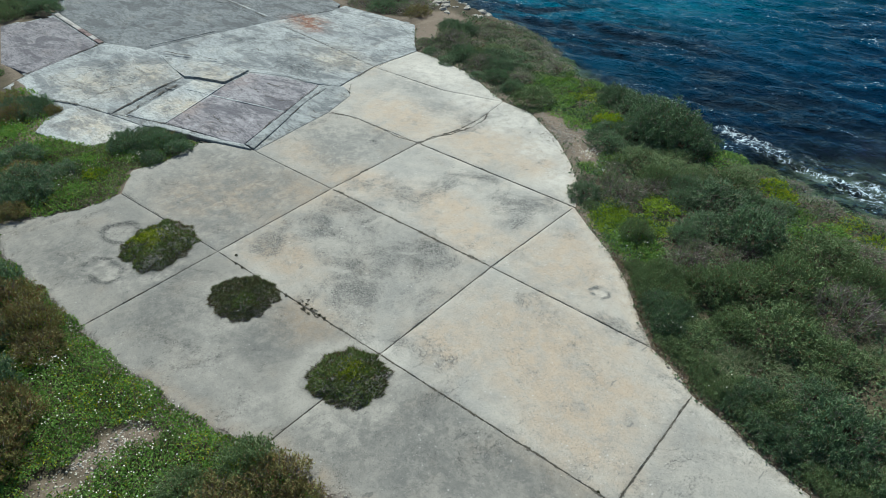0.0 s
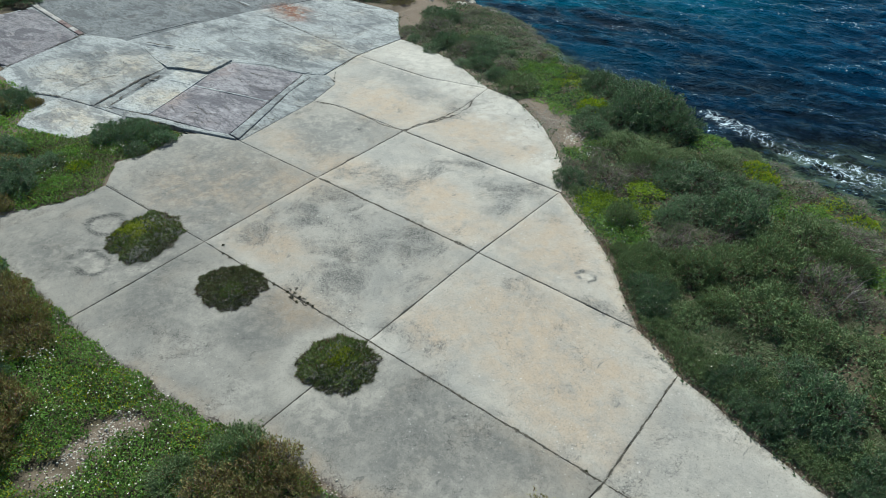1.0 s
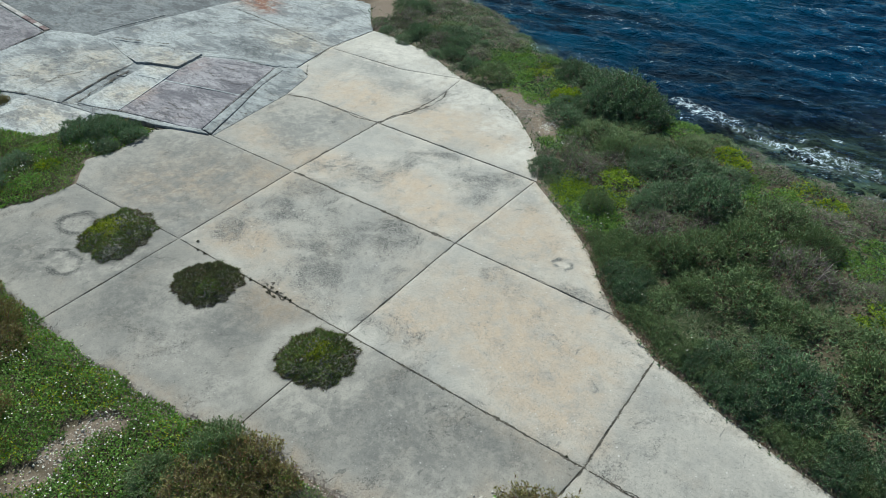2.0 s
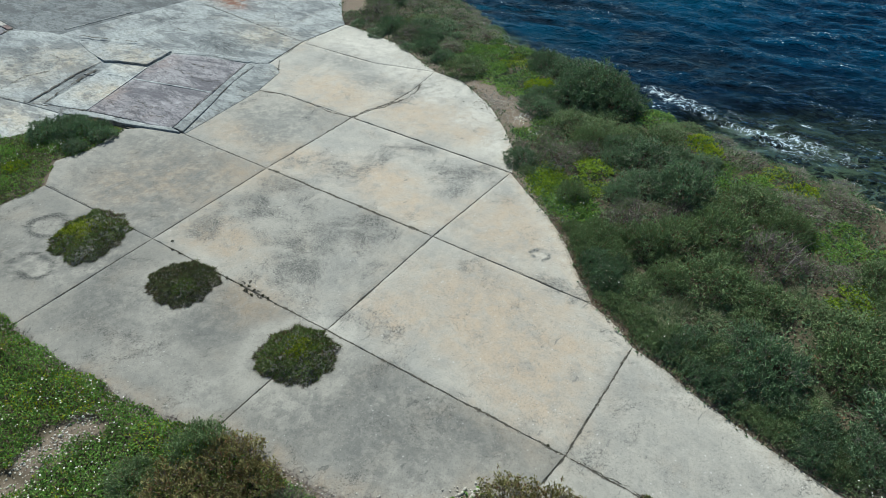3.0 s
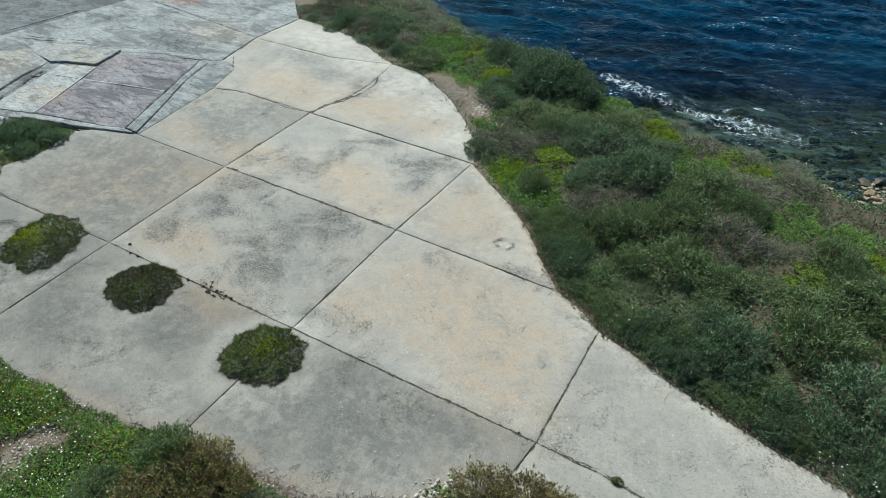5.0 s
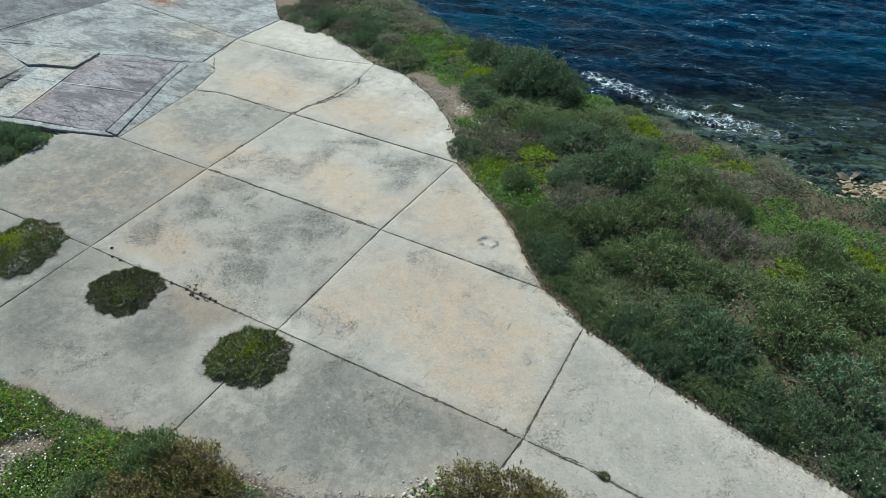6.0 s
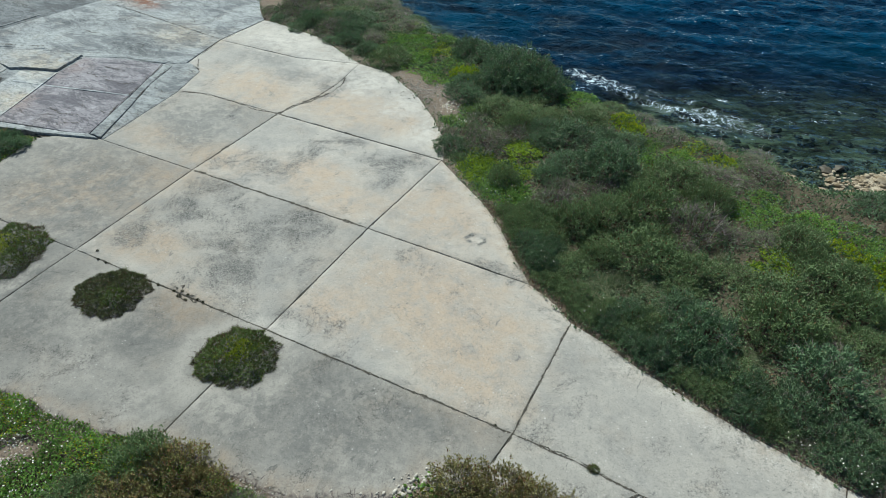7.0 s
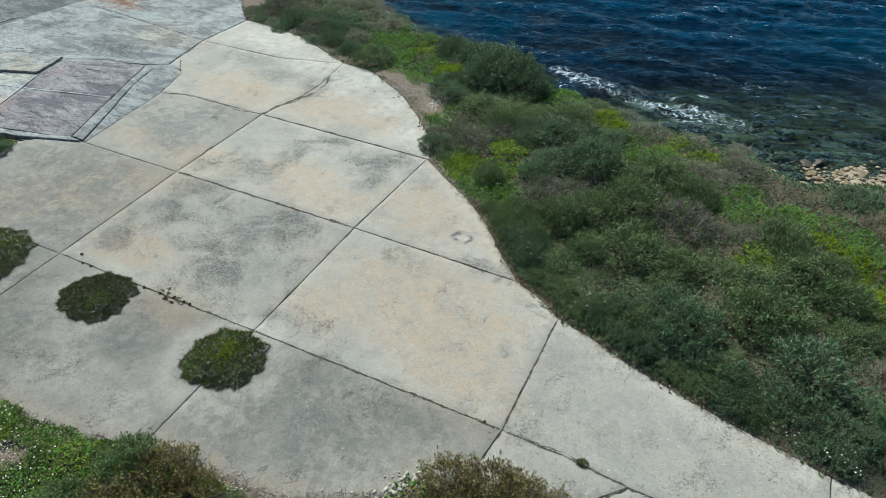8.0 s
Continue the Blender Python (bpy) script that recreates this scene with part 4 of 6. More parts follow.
crack([(-9.7, 7.49), (-8.84, 7.68), (-7.5, 7.72), (-6.5, 7.6), (-5.79, 7.76)], 0.085)
crack([(-5.85, 4.1), (-5.78, 6.2), (-5.77, 7.7)], 0.075)
crack([(-5.79, 7.74), (-5.6, 8.6), (-5.35, 9.2), (-5.33, 10.2)], 0.17, 0.05)
crack([(-5.65, 8.3), (-5.2, 9.3), (-5.1, 10.3), (-5.35, 11.0)], 0.10, 0.06)
crack([(-5.7, 7.74), (-2.9, 7.72), (0.1, 7.68)], 0.055)
crack([(-9.4, 4.0), (-5.9, 4.0)], 0.03, 0.015)
crack([(-5.8, 4.0), (-2.6, 4.0), (-0.1, 4.0)], 0.10, 0.025)
crack([(0.0, 4.0), (2.6, 3.98), (4.3, 3.94)], 0.035, 0.02)
crack([(-5.83, 0.1), (-5.84, 3.9)], 0.03, 0.015)
crack([(-5.8, 0.0), (-3.3, 0.0)], 0.05, 0.02)
crack([(-3.2, 0.0), (-1.6, 0.0)], 0.09, 0.05)
for x, y, dx, dy, w in [(-2.75, 0.07, 0.2, 0.03, 0.14), (-2.5, -0.1, 0.3, 0.05, 0.16), (-2.3, 0.08, 0.2, -0.06, 0.14), (-2.15, -0.08, 0.25, 0.02, 0.12), (-1.95, 0.05, 0.12, 0.02, 0.1), (-2.6, 0.16, 0.1, 0.04, 0.1)]:
    crack([(x, y), (x + dx / 2, y + dy), (x + dx, y - dy)], w, 0.05, 0.009, 0.025)
crack([(-1.6, 0.0), (0.2, 0.0), (2.8, 0.0), (5.7, 0.0)], 0.065, 0.02)
crack([(0.0, 0.1), (0.02, 3.9)], 0.03, 0.012)
crack([(0.02, 4.1), (0.15, 7.6)], 0.03, 0.015)
crack([(5.62, -1.2), (5.7, 0.0), (5.69, 1.6), (5.67, 3.1)], 0.09, 0.02)
crack([(5.75, 0.0), (7.0, -0.04), (8.1, -0.14), (9.2, -0.16)], 0.055, 0.02)
crack([(6.0, 0.03), (6.9, 0.0), (7.6, -0.06)], 0.03, 0.05, 0.008)
crack([(8.1, -0.14), (7.7, -0.55), (7.3, -1.1)], 0.04)
crack([(0.0, -3.0), (0.0, -1.6)], 0.03, 0.01)
crack([(-5.83, -3.6), (-5.83, -0.1)], 0.03, 0.01)
crack([(-10.2, -0.05), (-8.4, -0.02)], 0.03, 0.01)
crack([(-11.3, 11.4), (-9.5, 11.42), (-7.8, 11.44)], 0.035, 0.02)
crack([(-18.7, 12.25), (-15.0, 11.85), (-11.5, 11.42)], 0.05, 0.03, 0.026)
crack([(-10.4, 9.1), (-11.1, 9.9), (-11.35, 11.3)], 0.05, 0.04, 0.026)
crack([(-11.3, 11.5), (-11.2, 13.6)], 0.03, 0.02)
crack([(-22.25, 5.95), (-21.88, 4.37), (-21.64, 3.07), (-21.3, 2.14), (-20.66, 1.0), (-18.51, 1.48)], 0.10, 0.05, 0.05)
crack([(-9.75, 7.45), (-10.1, 7.0), (-10.35, 6.9)], 0.06, 0.03, 0.006)
def fissure(p, q, z, wide=0.04, jag=0.09):
    mid = ((p[0] + q[0]) / 2 + 0.2, (p[1] + q[1]) / 2 - 0.15)
    crack([p, mid, q], wide, jag, z)


for p, q in [((-12.9, 4.6), (-11.2, 4.7)), ((-13.3, 4.0), (-12.0, 4.3)), ((-12.6, 6.9), (-11.3, 7.2)), ((-13.8, 6.9), (-12.2, 7.4)), ((-12.2, 3.9), (-10.8, 4.4)), ((-11.9, 5.2), (-10.6, 5.3)), ((-13.4, 7.6), (-12.3, 8.0))]:
    top = float(max(floor_level(np.array([p[0], q[0]]), np.array([p[1], q[1]]))))
    fissure(p, q, top + 0.012)
for p, q, z in [((-20.3, 4.0), (-18.4, 4.9), 0.022), ((-19.2, 2.6), (-17.2, 3.6), 0.022), ((-18.8, 5.3), (-17.0, 5.4), 0.022), ((-17.5, 3.0), (-16.6, 5.0), 0.022), ((-19.7, 5.2), (-18.6, 6.2), 0.022),
                ((-17.0, 9.6), (-14.6, 10.0), 0.02), ((-16.6, 8.9), (-15.2, 8.7), 0.02), ((-16.4, 13.6), (-14.0, 14.2), 0.0), ((-14.0, 12.6), (-12.2, 12.9), 0.0)]:
    fissure(p, q, z + 0.012)
# joints of the old floor
crack([(-15.5, 2.44), (-14.3, 2.86), (-13.35, 3.2)], 0.06, 0.03, 0.046)
for line in ([(-15.5, 2.5), (-16.1, 4.5), (-16.25, 5.2)], [(-15.05, 2.8), (-15.7, 4.6), (-15.85, 5.4)]):
    crack(line, 0.16, 0.05, 0.036)
crack([(-16.25, 5.2), (-16.3, 5.9)], 0.06, 0.04, 0.036)
crack([(-18.51, 1.48), (-17.56, 1.95), (-16.77, 2.17), (-15.5, 2.44)], 0.07, 0.04, 0.05)
crack([(-10.15, 4.4), (-10.6, 5.6), (-11.1, 7.0), (-11.68, 8.7)], 0.05, 0.05, 0.055)
crack([(-10.3, 5.9), (-11.0, 7.42), (-11.34, 8.75)], 0.06, 0.05, 0.03)
crack([(-13.5, 3.18), (-12.4, 3.42), (-11.4, 3.62)], 0.05, 0.05, 0.08)
for line in [[(-10.62, 7.25), (-9.92, 7.1), (-9.5, 7.5)], [(-10.28, 6.14), (-9.81, 6.22), (-9.55, 6.3)], [(-9.98, 5.56), (-9.6, 5.64)], [(-10.0, 6.5), (-9.7, 6.9)], [(-13.93, 9.37), (-13.89, 9.63), (-13.58, 9.65), (-13.5, 9.45)]]:
    crack(line, 0.06, 0.03, 0.022 if line[0][0] > -12 else 0.036)
crack([(-23.3, 12.83), (-21.5, 12.69), (-19.5, 12.44)], 0.07, 0.03, 0.03)
crack([(-19.5, 12.44), (-18.9, 13.5), (-18.4, 14.6)], 0.05, 0.03, 0.03)
crack([(-19.57, 10.6), (-20.1, 8.1), (-20.5, 6.7)], 0.04, 0.03, 0.045)
crack([(-17.15, 2.16), (-17.53, 3.56), (-17.17, 4.39)], 0.05, 0.02, 0.04)
crack([(-19.17, 6.87), (-18.35, 7.14), (-17.5, 7.42), (-16.66, 7.74)], 0.13, 0.05, 0.1)
crack([(-16.6, 7.7), (-15.9, 7.5), (-15.2, 7.75)], 0.06, 0.05, 0.098)
crack([(-14.4, 12.9), (-13.4, 12.2)], 0.03, 0.05, 0.03)
footing((-23.2, 12.98), (-19.6, 12.6), 0.12, 0.016, M_OLD, 1.05)
footing((-19.3, 12.6), (-15.5, 12.1), 0.12, 0.008, M_OLD, 1.05)
footing((-20.4, 7.0), (-19.75, 9.9), 0.09, 0.028, M_OLD, 1.0)

# painted kerb stones along the far yard
for i in range(9):
    a, b = i / 9, (i + 0.97) / 9
    p = lambda k, off: (-27.6 + 5.35 * k, 6.42 - 0.62 * k + off)
    slab([p(a, -0.12), p(b, -0.12)], [p(b, -0.12), p(b, 0.12)], [p(a, 0.12), p(b, 0.12)], [p(a, -0.12), p(a, 0.12)], M_KERB_RED if i in (5, 6, 8) else M_KERB_WHITE, 0.045, 0.2, 0.12, name="kerb_stone")

# ---- plants ----
rng = np.random.default_rng(7)


def unit(v):
    return v / (np.linalg.norm(v, axis=-1, keepdims=True) + 1e-9)


def leaf_mesh(name, base, way, length, width, material, fold=0.25):
    """Folded leaves from base points along given ways."""
    n = len(base)
    way = unit(way)
    side = unit(np.cross(way, rng.normal(size=(n, 3)) + np.array([0, 0, 1.2])))
    up = np.cross(side, way)
    length, width = np.broadcast_to(length, n)[:, None], np.broadcast_to(width, n)[:, None]
    mid = base + way * length * 0.45 + up * width * fold
    tip = base + way * length - up * length * 0.12
    v = np.stack([base, mid + side * width * 0.5, tip, mid - side * width * 0.5], 1).reshape(-1, 3)
    i = np.arange(n)[:, None] * 4
    f = np.concatenate([i + np.array([0, 1, 2]), i + np.array([0, 2, 3])], 1).reshape(-1, 3)
    return mesh_of(name, v, f, material)


def blade_mesh(name, base, way, length, width, material, droop=0.35):
    """Thin bent blades or twigs: a strip of two pieces, ending in a point."""
    n = len(base)
    way = unit(way)
    side = unit(np.cross(way, rng.normal(size=(n, 3))))
    length, width = np.broadcast_to(length, n)[:, None], np.broadcast_to(width, n)[:, None]
    flat = unit(way * np.array([1, 1, 0.0]) + rng.normal(size=(n, 3)) * 0.3)
    a = base + way * length * 0.5
    b = base + way * length * 0.9 + flat * length * droop - np.array([0, 0, 1.0]) * length * droop * 0.4
    v = np.stack([base - side * width / 2, base + side * width / 2, a + side * width * 0.4, a - side * width * 0.4, b], 1).reshape(-1, 3)
    i = np.arange(n)[:, None] * 5
    f = np.concatenate([i + np.array([0, 1, 2]), i + np.array([0, 2, 3]), i + np.array([3, 2, 4])], 1).reshape(-1, 3)
    return mesh_of(name, v, f, material)


def stem_mesh(name, tips, thick, material):
    """Tapered three-sided stems from the root to the tips, with a bend on the way."""
    n = len(tips)
    root = rng.normal(size=(n, 3)) * np.array([0.06, 0.06, 0])
    mid = (root + tips) * 0.5 + rng.normal(size=(n, 3)) * 0.06 + np.array([0, 0, 0.08])
    v = []
    for c, r in ((root, thick), (mid, thick * 0.6), (tips, thick * 0.2)):
        for k in range(3):
            th = 2 * math.pi * k / 3
            v.append(c + np.array([math.cos(th), math.sin(th), 0.3 * math.sin(th)]) * r)
    v = np.stack(v, 1).reshape(-1, 3)
    i = np.arange(n)[:, None] * 9
    f = []
    for lv in (0, 3):
        for k in range(3):
            q = (k + 1) % 3
            f.append(i + np.array([lv + k, lv + q, lv + 3 + q, lv + 3 + k]))
    return mesh_of(name, v, np.concatenate(f, 0), material)


def mound(n, height, lump, flat=0.0, depth=0.3, seed=0.0):
    """Points in the outer shell of a lumpy half-round crown of radius 1, and the ways outward."""
    z = rng.random(n) ** (0.75 + flat)
    th = rng.random(n) * 2 * math.pi
    r = np.sqrt(np.maximum(0, 1 - z * z))
    d = np.stack([r * np.cos(th), r * np.sin(th), z], -1)
    k = 1 + lump * (np.sin(3 * th + seed) * np.cos(2.5 * z * 3 + seed * 2) + 0.6 * np.sin(7 * th + 5 * z + seed * 3) + 0.5 * np.cos(11 * th - 9 * z + seed))
    k = k * (1 - depth * rng.random(n) ** 1.6)
    p = d * k[:, None] * np.array([1, 1, height])
    return p, unit(d * np.array([1, 1, 1 / height]))


def sprigs(p, d, per, spray, rise, reach_out):
    """Leaf bases and ways round each twig end."""
    n = len(p)
    axis = unit(d + np.array([0, 0, rise]) + rng.normal(size=(n, 3)) * 0.35)
    along = rng.random((n, per, 1))
    base = p[:, None] + axis[:, None] * (along - 0.6) * reach_out + rng.normal(size=(n, per, 3)) * reach_out * 0.16
    way = axis[:, None] * 0.7 + rng.normal(size=(n, per, 3)) * spray
    return base.reshape(-1, 3), way.reshape(-1, 3)


def plant(name, label, category="shrub"):
    return tagged(new(name), label, category)


def lentisk(seed):
    ob = plant("shrub", "dense dark green evergreen shrub on coastal soil")
    p, d = mound(490, 0.75, 0.12, seed=seed)
    part("foliage", leaf_mesh("foliage", *sprigs(p, d, 9, 0.55, 0.5, 0.16), 0.09 * (0.6 + 0.8 * rng.random(490 * 9)), 0.032, M_LENTISK), ob)
    q, e = mound(320, 0.78, 0.12, depth=0.2, seed=seed)
    part("brushwood", blade_mesh("brushwood", q * 0.9, e + np.array([0, 0, 0.5]) + rng.normal(size=q.shape) * 0.6, 0.14 + 0.2 * rng.random(320), 0.008, M_TWIG, 0.5), ob, "bare grey twigs", "stuff")
    part("branchwork", stem_mesh("branchwork", p[:26] * 0.92, 0.02, M_STEM), ob, "brown woody stems")
    return ob


def olive_shrub(seed, material, label):
    ob = plant("shrub", label)
    p, d = mound(440, 0.7, 0.13, seed=seed)
    part("foliage", leaf_mesh("foliage", *sprigs(p, d, 9, 0.5, 0.9, 0.19), 0.09 * (0.6 + 0.8 * rng.random(440 * 9)), 0.031, material), ob)
    q, e = mound(340, 0.72, 0.13, depth=0.25, seed=seed)
    part("brushwood", blade_mesh("brushwood", q * 0.85, e + np.array([0, 0, 0.6]) + rng.normal(size=q.shape) * 0.35, 0.16 + 0.22 * rng.random(340) ** 2, 0.012, M_GRASS if material == M_OLIVE else M_TWIG), ob, "long narrow shoots", "stuff")
    part("branchwork", stem_mesh("branchwork", p[:22] * 0.9, 0.016, M_STEM), ob, "brown woody stems")
    return ob


def branch_mesh(name, n, seed, material):
    """Bare arching branches lying over a crown of radius 1, bent away from the sea wind: tapered strips of eight pieces, three-sided."""
    r = np.random.default_rng(int(seed * 100) + 3)
    verts, faces = [], []
    for _ in range(n):
        th, out = r.random() * 6.2832, 0.75 * math.sqrt(r.random())
        p = np.array([out * math.cos(th), out * math.sin(th), 0.62 * math.sqrt(max(0.05, 1 - out * out)) - 0.08])
        d = unit(np.array([0.9, 0.25, 0.45]) + r.normal(size=3) * 0.55)
        width, stride = 0.007 + 0.006 * r.random(), (0.35 + 0.5 * r.random()) / 8
        base = len(verts)
        for k in range(9):
            w = width * (1 - k / 9.5)
            side = unit(np.cross(d, np.array([0.1, 0.2, 1.0])))
            up = np.cross(side, d)
            verts += [p + side * w, p - side * w, p + up * w * 1.2]
            p = p + d * stride
            d = unit(d + r.normal(size=3) * 0.22 + np.array([0.02, 0.0, -0.09]))
        for k in range(8):
            a = base + 3 * k
            faces += [[a, a + 1, a + 4, a + 3], [a + 1, a + 2, a + 5, a + 4], [a + 2, a, a + 3, a + 5]]
    return mesh_of(name, np.array(verts), np.array(faces), material)


def twig_shrub(seed):
    ob = plant("thorny_shrub", "grey-brown twiggy thorn shrub with bare bent branches")
    q, e = mound(1300, 0.62, 0.10, depth=0.35, seed=seed)
    part("brushwood", blade_mesh("brushwood", q * 0.88, e + np.array([0.4, 0.12, 0.45]) + rng.normal(size=q.shape) * 0.5, 0.09 + 0.15 * rng.random(1300) ** 2, 0.012, M_TWIG), ob, "grey thorny twigs", "stuff")
    p, d = mound(230, 0.62, 0.10, depth=0.35, seed=seed)
    part("foliage", leaf_mesh("foliage", *sprigs(p, d, 7, 0.6, 0.4, 0.14), 0.06 * (0.7 + 0.6 * rng.random(1610)), 0.026, M_OLIVE), ob, "small olive leaves")
    part("deadwood", branch_mesh("deadwood", 8, seed, M_BRANCH), ob, "pale bare branches bent by the wind", "stuff")
    part("branchwork", stem_mesh("branchwork", p[:30] * 0.9, 0.014, M_STEM), ob, "brown woody stems")
    return ob


def herb(seed, top, label, leaf=None):
    ob = plant("leafy_herb", label, "herb")
    p, d = mound(300, 0.42, 0.14, seed=seed)
    part("foliage", leaf_mesh("foliage", *sprigs(p, d, 9, 0.6, 0.8, 0.15), 0.085 * (0.6 + 0.6 * rng.random(2700)), 0.042, leaf or M_HERB), ob)
    p, d = mound(110, 0.46, 0.14, depth=0.1, seed=seed)
    part("bloom", leaf_mesh("bloom", *sprigs(p * 1.03, d, 8, 0.9, 0.9, 0.1), 0.06, 0.04, top), ob, "pale fresh shoot tips")
    part("branchwork", stem_mesh("branchwork", p[:14] * 0.9, 0.012, M_HERB), ob, "soft green stems")
    return ob


def grass(seed, material=None, label="long grey-green grass tuft bending in the wind"):
    ob = plant("grass_tuft", label, "grass")
    q = rng.normal(size=(1050, 3)) * np.array([0.45, 0.45, 0.0])
    q = q[np.hypot(q[:, 0], q[:, 1]) < 1]
    lean = q * 0.7 + np.array([0.42, 0.06, 0.8]) + rng.normal(size=q.shape) * 0.22
    part("sward", blade_mesh("sward", q, lean, 0.4 + 0.4 * rng.random(len(q)), 0.016, material or M_GRASS, 0.5), ob)
    return ob


KINDS = {
    "lentisk": [lentisk(0.3), lentisk(1.9), lentisk(4.1)],
    "olive": [olive_shrub(0.8, M_OLIVE, "olive-green bushy shrub with dry twigs"), olive_shrub(2.7, M_OLIVE, "olive-green bushy shrub with dry twigs")],
    "brown": [olive_shrub(1.2, M_BROWN, "brownish olive shrub beside the pavement"), olive_shrub(3.3, M_BROWN, "brownish olive shrub beside the pavement")],
    "twig": [twig_shrub(0.5), twig_shrub(2.2)],
    "herb": [herb(0.2, M_HERB, "fresh green leafy herb patch"), herb(1.4, M_HERB, "fresh green leafy herb patch")],
    "yellow": [herb(0.9, M_YELLOW, "leafy herb in yellow-green bloom", M_LIME)],
    "grass": [grass(0.1), grass(0.6)],
    "tan": [grass(0.3, M_TAN, "dry tan grass tuft bending in the wind"), grass(0.7, M_TAN, "dry tan grass tuft bending in the wind")],
    "lime": [herb(0.5, M_LIME, "lime-green leafy herb patch", M_LIME)],
}
GROUPS = {"lentisk": "evergreen shrubs on the bank", "olive": "olive shrubs on the bank", "brown": "brownish shrubs beside the pavement", "twig": "thorn shrubs on the bank",
          "herb": "leafy herbs on the bank", "yellow": "blooming herbs on the bank", "grass": "grass tufts on the bank", "tan": "dry grass tufts above the shore", "lime": "lime-green herbs on the bank"}
used = set()


def grow(kind, x, y, r, h, z=None):
    """Sets one plant of a kind: its first use takes the model itself, later ones copies."""
    proto = KINDS[kind][int(rng.integers(len(KINDS[kind])))]
    if z is None:
        z = float(land_height(np.array([x]), np.array([y]))[0]) - 0.03
    lean = (rng.normal() * 0.06, rng.normal() * 0.06, rng.normal() * 0.5 if kind in ("grass", "tan", "twig") else rng.random() * 6.28)
    m = Matrix.LocRotScale((x, y, z), Euler(lean), (r * (0.9 + 0.2 * rng.random()), r * (0.9 + 0.2 * rng.random()), h))
    if proto not in used:
        used.add(proto)
        proto.matrix_basis = m
        ob = proto
    else:
        keep_scale = proto.scale.copy()
        proto.scale = (1, 1, 1)
        ob = copy_thing(proto, m)
        proto.scale = keep_scale
    return tagged(ob, group=GROUPS[kind])


# where each kind of growth covers the bank: x, y, reach
COVER = {
    "lentisk": [(-0.6, 14.5, 1.4), (3.3, 10.6, 1.3), (3.4, 8.4, 0.8), (4.9, 9.6, 0.8), (11.3, 10.8, 0.2), (4.5, 5.0, 0.7), (6.0, 2.8, 0.5), (7.0, 3.4, 0.7), (8.1, 3.7, 0.7), (7.4, 2.3, 0.4), (9.3, 2.8, 0.6), (10.2, 3.6, 0.6), (11.0, 3.8, 0.6), (11.3, 3.0, 0.5), (10.9, 1.9, 0.4), (11.7, 2.5, 0.5), (-7.9, 15.7, 0.8), (-2.5, 14.8, 0.5), (-1.2, 14.3, 0.9), (0.1, 13.1, 0.8), (-1.1, 12.7, 0.6), (1.6, 13.9, 0.5)],
    "herb": [(1.4, 14.0, 0.7), (-3.2, 13.5, 0.8), (-0.9, 10.1, 0.3), (5.4, 11.1, 0.7), (2.4, 7.1, 0.5), (7.3, 9.6, 0.4), (8.6, 9.1, 0.5), (9.7, 9.2, 0.6), (11.1, 9.1, 0.6), (2.5, 6.3, 0.4), (-5.4, 14.0, 0.6), (-4.9, 15.2, 0.6), (-3.5, 13.0, 0.6), (0.8, 14.5, 0.7), (-2.0, 12.0, 0.4)],
    "yellow": [(-2.3, 13.1, 0.3), (4.2, 12.2, 0.4), (6.5, 11.6, 0.4), (7.2, 11.2, 0.4), (10.4, 9.1, 0.4), (11.4, 7.6, 0.4), (11.7, 6.6, 0.4), (-3.7, 14.4, 0.4), (-2.1, 13.0, 0.4)],
    "twig": [(0.9, 8.9, 0.9), (5.4, 12.2, 0.6), (4.2, 8.0, 0.8), (7.5, 10.3, 0.6), (8.3, 11.3, 0.7), (7.7, 12.4, 0.5), (7.3, 7.7, 0.9), (8.9, 8.0, 0.5), (11.6, 4.9, 0.5), (10.7, 4.5, 0.5), (9.7, 2.4, 0.3), (10.4, 2.2, 0.4), (9.8, 2.0, 0.3), (11.6, 1.6, 0.3), (-10.8, 15.5, 1.0), (-8.3, 14.2, 0.6), (-6.6, 16.2, 0.7), (-8.3, 17.5, 0.7), (-6.3, 13.7, 0.6)],
    "olive": [(1.9, 11.7, 0.8), (3.4, 12.2, 0.6), (6.0, 7.9, 1.0), (10.3, 7.9, 0.5), (3.5, 5.7, 0.6), (5.6, 5.8, 0.7), (4.6, 4.0, 0.5), (5.5, 3.4, 0.5), (10.3, 5.6, 0.6), (11.2, 5.5, 0.6), (8.4, 2.5, 0.4), (-9.0, 15.7, 0.7), (-4.9, 16.6, 0.6), (-4.9, 12.5, 0.4)],
    "lime": [(1.1, 8.3, 0.7), (2.1, 8.7, 0.6), (9.2, 7.2, 0.5), (-6.2, 17.2, 0.5)],
    "tan": [(9.9, 10.4, 0.5), (10.9, 10.5, 0.5), (11.7, 10.0, 0.4)],
    "grass": [(10.2, 6.7, 0.6), (6.5, 5.5, 0.7), (7.5, 5.7, 0.6), (8.3, 5.8, 0.8), (6.1, 4.3, 0.6), (9.0, 4.6, 0.7)],
}
SPOTS = [(kind, *spot) for kind, spots in COVER.items() for spot in spots]
SPOT_AT = np.array([spot[1:] for spot in SPOTS])
TALL = {"lentisk": 1.2, "twig": 1.0, "herb": 0.5, "yellow": 0.6, "lime": 0.5, "grass": 0.9, "tan": 0.8, "olive": 1.0, "brown": 0.9}
placed = []


